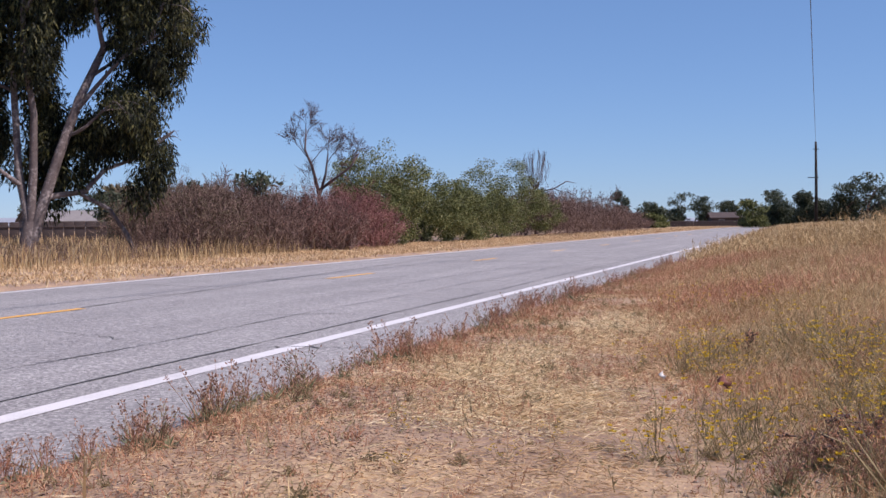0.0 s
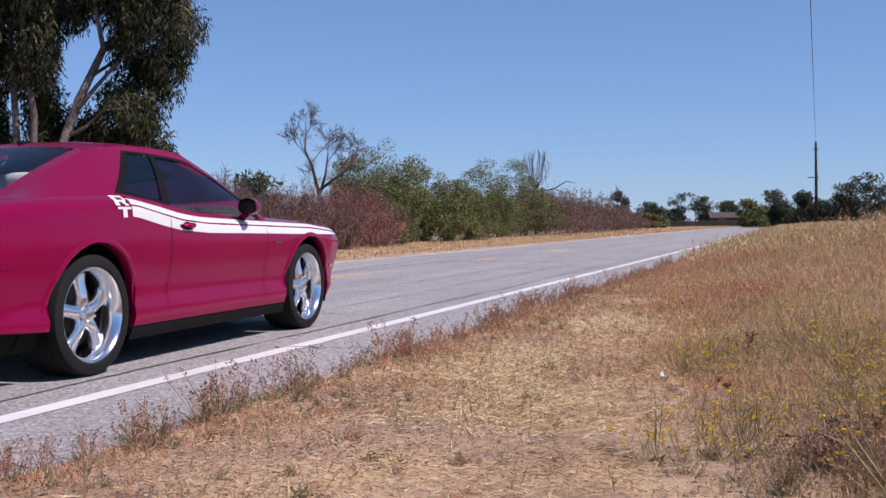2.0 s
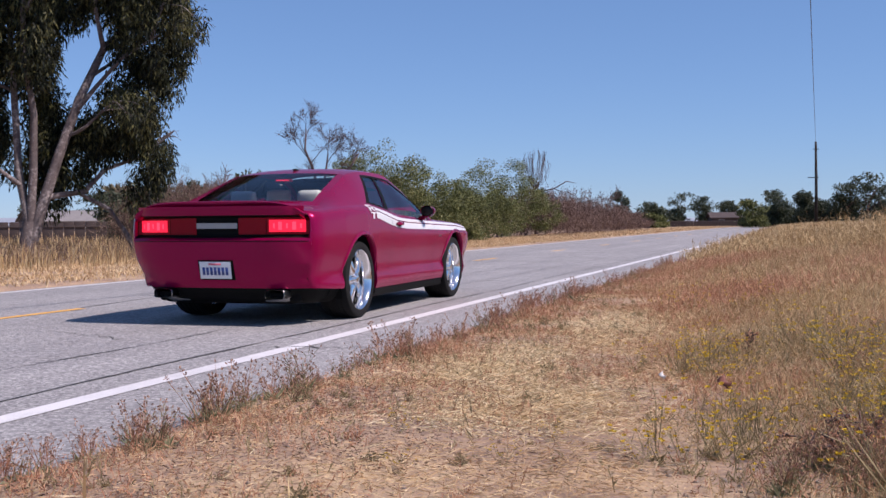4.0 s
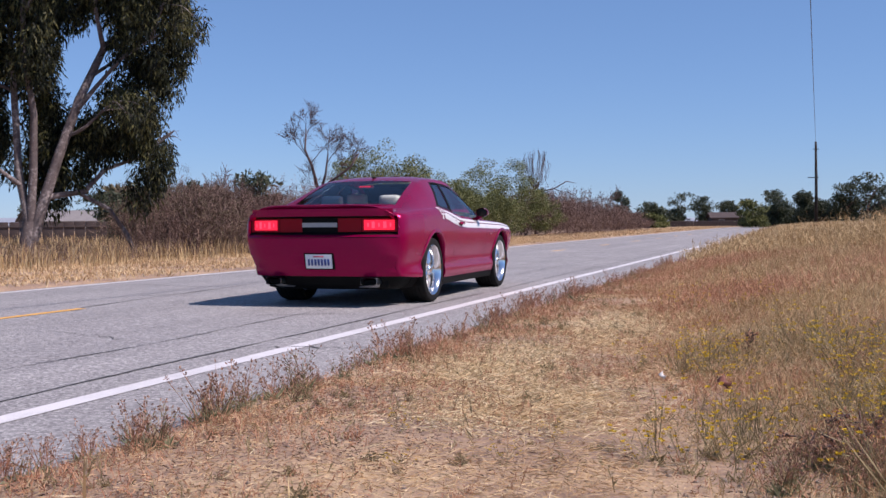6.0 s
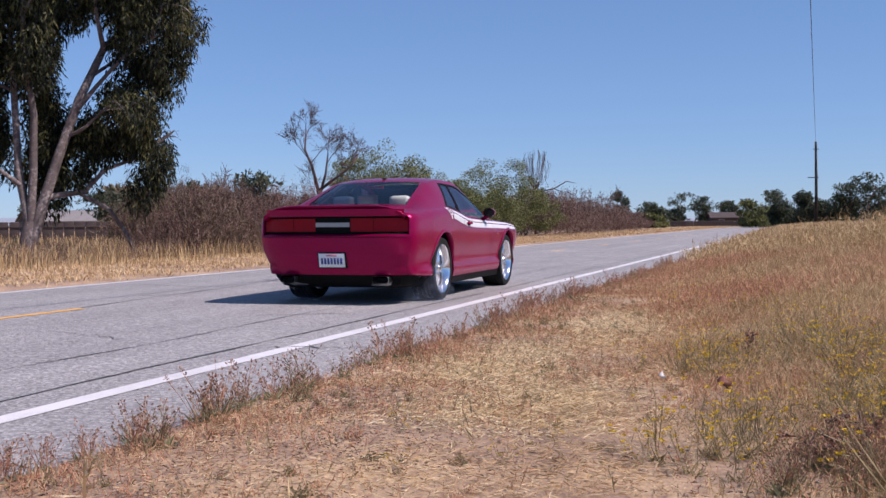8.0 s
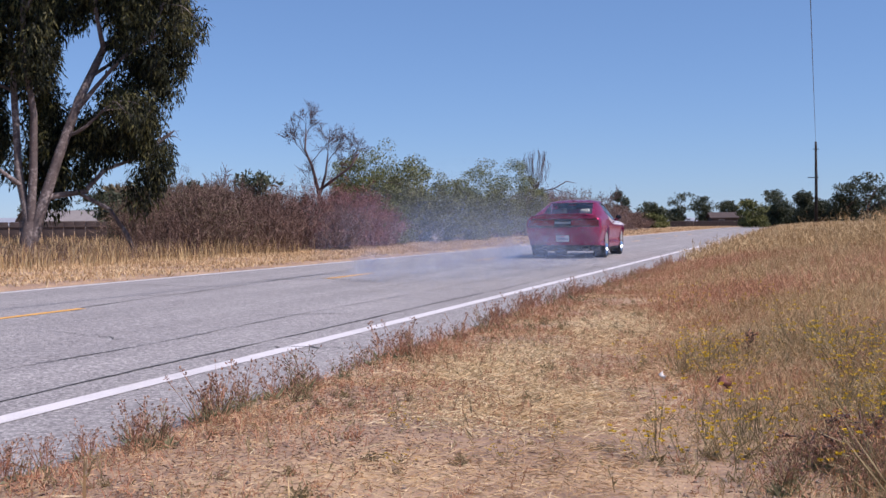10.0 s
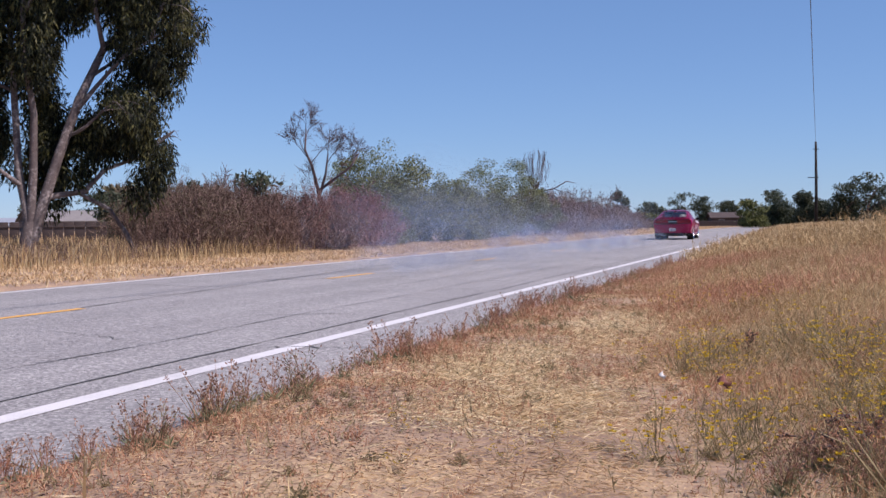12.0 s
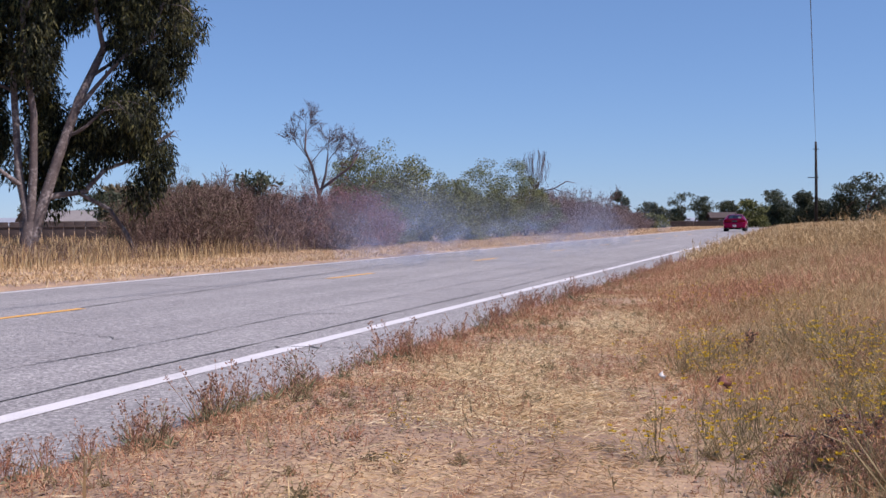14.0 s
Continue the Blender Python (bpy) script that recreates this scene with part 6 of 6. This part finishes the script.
def make_house(x, y, turn, w, d, eave, ridge, wall, label):
    house = tagged(new("house"), label, "house")
    house.matrix_basis = pose(x, y, 0, 0, 0, turn)
    part("wall", Shape().box(-w / 2, w / 2, -d / 2, d / 2, 0, eave, 0.02), wall, house)
    sh = Shape()
    o = 0.4
    for s in (-1, 1):
        pts = [(-w / 2 - o, s * (d / 2 + o), eave - 0.1), (w / 2 + o, s * (d / 2 + o), eave - 0.1), (w / 2 + o, 0, ridge), (-w / 2 - o, 0, ridge)]
        up = [(a, b, c + 0.12) for a, b, c in pts]
        sh.add(pts + up, [(0, 1, 2, 3), (4, 5, 6, 7), (0, 1, 5, 4), (1, 2, 6, 5), (2, 3, 7, 6), (3, 0, 4, 7)])
    part("roof", sh, FENCE if wall is FENCE and w < 10 else ROOFING, house, edge=30)
    for s in (-1, 1):
        part("gable", Shape().add([(s * w / 2, -d / 2, eave), (s * w / 2, d / 2, eave), (s * w / 2, 0, ridge), (s * (w / 2 - 0.1), -d / 2, eave), (s * (w / 2 - 0.1), d / 2, eave), (s * (w / 2 - 0.1), 0, ridge)], [(0, 1, 2), (3, 5, 4), (0, 2, 5, 3), (1, 4, 5, 2)]), wall, house, smooth=False)
    for k in (-0.3, 0.25):
        win = part("window", Shape().box(k * w - 0.45, k * w + 0.45, -d / 2 - 0.03, -d / 2 + 0.02, eave * 0.35, eave * 0.8, 0.01), PLASTER, house, "pale window frame")
        part("pane", Shape().box(k * w - 0.38, k * w + 0.38, -d / 2 - 0.045, -d / 2 - 0.032, eave * 0.40, eave * 0.76, 0.004), GLOSSBLACK, win, "dark pane")


make_fence(-21.0, 176, -8.6, 178, 0.95, "long dark brown wooden fence beside the far road", FENCE)
make_house(-12.0, 196, 12, 8, 6, 1.5, 2.35, FENCE, "low brown house with a dark brown gable roof behind a fence")
make_house(-8.0, 181, 0, 2.4, 2, 1.0, 1.15, PLASTER, "small white shed at the end of the fence")
make_house(-30.0, 170, 0, 12, 6, 1.2, 2.0, PLASTER, "low pale building behind trees")
make_house(-100.2, 126.5, 52, 10.2, 8, 1.6, 3.0, FENCE, "brown barn with a grey metal roof behind the big tree")
make_fence(-38.6, 40.9, -31.6, 43.2, 1.08, "weathered brown fence behind dry reeds", FENCE)
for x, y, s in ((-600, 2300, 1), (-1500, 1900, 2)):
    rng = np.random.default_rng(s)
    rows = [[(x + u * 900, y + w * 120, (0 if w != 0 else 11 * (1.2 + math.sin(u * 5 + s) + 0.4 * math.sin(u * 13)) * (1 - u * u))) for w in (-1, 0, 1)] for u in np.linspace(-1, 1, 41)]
    tagged(part("far_hill", Shape().grid(rows, flip=True), HILL), "low hills on the horizon, blue haze put into their colour", "hill", kind="structure")


# ---- tyre smoke ----
def puff_mesh(r, seed, mat):
    """Three nested uneven shells of thin smoke."""
    rng = np.random.default_rng(seed)
    bm = bmesh.new()
    for k, s in enumerate((1.0, 0.78, 0.52)):
        made = bmesh.ops.create_icosphere(bm, subdivisions=3, radius=1.0)["verts"]
        o = Vector(rng.uniform(-9, 9, 3))
        for v in made:
            f = 1 + 0.45 * noise.noise(v.co * 1.3 + o) + 0.2 * noise.noise(v.co * 3.1 + o)
            v.co = Vector((v.co.x, v.co.y, v.co.z * 0.75)) * r * s * f
    me = bpy.data.meshes.new("smoke_puff")
    bm.to_mesh(me)
    bm.free()
    me.polygons.foreach_set("use_smooth", [True] * len(me.polygons))
    me.materials.append(mat)
    return me


def make_smoke():
    rng = np.random.default_rng(31)
    sizes = {"small": [puff_mesh(0.26, 1, FRESH_SMOKE), puff_mesh(0.34, 2, FRESH_SMOKE)], "large": [puff_mesh(0.85, 3, SMOKE), puff_mesh(1.15, 4, SMOKE), puff_mesh(1.45, 5, SMOKE)]}
    puffs = []
    for k in range(58):
        big = k >= 28
        t = 8.75 + ((k - 28) / 30) * 2.4 if big else (7.82 + k * 0.06 if k < 12 else 9.5 + (k - 12) * 0.10)
        me = sizes["large" if big else "small"][rng.integers(0, 3 if big else 2)]
        ob = tagged(new("smoke_puff", me), "thin bluish-white puff of tyre smoke over the road", "smoke", "tyre smoke")
        puffs.append((ob, t, big, -1 if k % 2 else 1, rng.uniform(-1, 1, 4)))
    return puffs


smoke_puffs = make_smoke()


# ---- what moves ----
CAR_T = [0.0, 0.4, 0.8, 1.2, 1.5, 1.8, 2.2, 2.6, 3.0, 3.5, 4.2, 5.0, 5.4, 5.8, 6.2, 7.6, 7.8, 8.0, 8.2, 8.6, 9.2, 9.8, 10.3, 11.0, 12.0, 13.0, 13.5, 14.0]
CAR_Y = [-0.62, 0.86, 2.10, 3.28, 4.07, 4.77, 5.75, 6.72, 7.55, 8.42, 9.55, 10.6, 11.05, 11.28, 11.36, 11.37, 11.43, 11.66, 12.15, 13.5, 17.4, 24.0, 30.5, 39.5, 53.5, 71.5, 82.0, 94.0]
LANE_T = [0.0, 3.0, 8.2, 9.2, 10.3, 11.5, 13.0, 14.0]
LANE_X = [-4.86, -4.88, -4.88, -5.15, -5.75, -6.1, -5.9, -5.6]


def smooth(t, T, V):
    """A curve through the rows with no overshoot."""
    T, V = np.array(T), np.array(V)
    s = np.diff(V) / np.diff(T)
    m = np.concatenate([[s[0]], np.where(s[:-1] * s[1:] > 0, 2 * s[:-1] * s[1:] / np.where(np.abs(s[:-1] + s[1:]) < 1e-9, 1, s[:-1] + s[1:]), 0), [s[-1]]])
    k = int(np.clip(np.searchsorted(T, t, "right") - 1, 0, len(T) - 2))
    h = T[k + 1] - T[k]
    u = (t - T[k]) / h
    return float((1 + 2 * u) * (1 - u) ** 2 * V[k] + u * (1 - u) ** 2 * h * m[k] + u * u * (3 - 2 * u) * V[k + 1] + u * u * (u - 1) * h * m[k + 1])


def car_pose(t):
    e = 0.05
    x, y = smooth(t, LANE_T, LANE_X), smooth(t, CAR_T, CAR_Y)
    turn = 0.95 if t < 8.0 else 0.95 + 1.2 * math.sin(min((t - 8.0) / 3.5, 1.0) * math.pi)
    return pose(x, y, 0.0, 0, 0, turn)


def motions():
    walk(car, [(k / 10, car_pose(k / 10)) for k in range(141)])
    rows = {False: [], True: []}
    roll = {False: 0.0, True: 0.0}
    last = smooth(0, CAR_T, CAR_Y)
    for k in range(421):
        t = k / 30
        y = smooth(t, CAR_T, CAR_Y)
        step = math.degrees((y - last) / TYRE_R)
        last = y
        spin = 62.0 if 7.75 < t < 10.6 else 0.0
        for rear in (False, True):
            roll[rear] -= min(max(step, spin if rear else 0.0), 84.0)
            rows[rear].append((t, roll[rear]))
    for w, x, y in wheels:
        turn = 0 if x > 0 else 180
        walk(w, [(t, pose(x, y, TYRE_R) @ pose(0, 0, 0, a) @ pose(0, 0, 0, 0, 0, turn)) for t, a in rows[y == 0.0]])
    for b in brake_glows:
        lit, off = pose(0, 0, 0), pose(0, 0.10, -0.0)
        walk(b, [(0.0, off), (1.95, off), (2.05, lit), (6.75, lit), (6.85, off), (14.0, off)])
    for ob, t0, big, side, q in smoke_puffs:
        m = car_pose(t0) @ Vector((0.8 * side, -0.25 - (0.9 if big else 0.0), 0.0))
        r = 1.3 if big else 0.42
        rows = [(0.0, pose(m.x, m.y, -2.2 - r, 0, 0, 90 * q[3])), (t0 - 0.12, pose(m.x, m.y, -2.2 - r, 0, 0, 90 * q[3]))]
        t = t0 + 0.1
        while t < 14.0:
            a = t - t0
            drift = 0.40 * a + 0.04 * a * a
            rows.append((t, pose(m.x - drift * (1 + 0.6 * q[0]), m.y + ((0.9 + 0.7 * q[1]) * (1 - math.exp(-a)) if big else (7 + 5 * q[1]) * (1 - math.exp(-max(a - 0.5, 0) / 1.5))) + 1.05 * a, r * 0.25 + 0.12 * (1 + q[2]) * min(a, 3.0), 0, 0, 90 * q[3] + 9 * a)))
            t += 0.5
        a = 14.0 - t0
        rows.append((14.0, pose(m.x - (0.40 * a + 0.04 * a * a) * (1 + 0.6 * q[0]), m.y + ((0.9 + 0.7 * q[1]) * (1 - math.exp(-a)) if big else (7 + 5 * q[1]) * (1 - math.exp(-max(a - 0.5, 0) / 1.5))) + 1.05 * a, r * 0.25 + 0.12 * (1 + q[2]) * min(a, 3.0), 0, 0, 90 * q[3] + 9 * a)))
        walk(ob, rows)


motions()
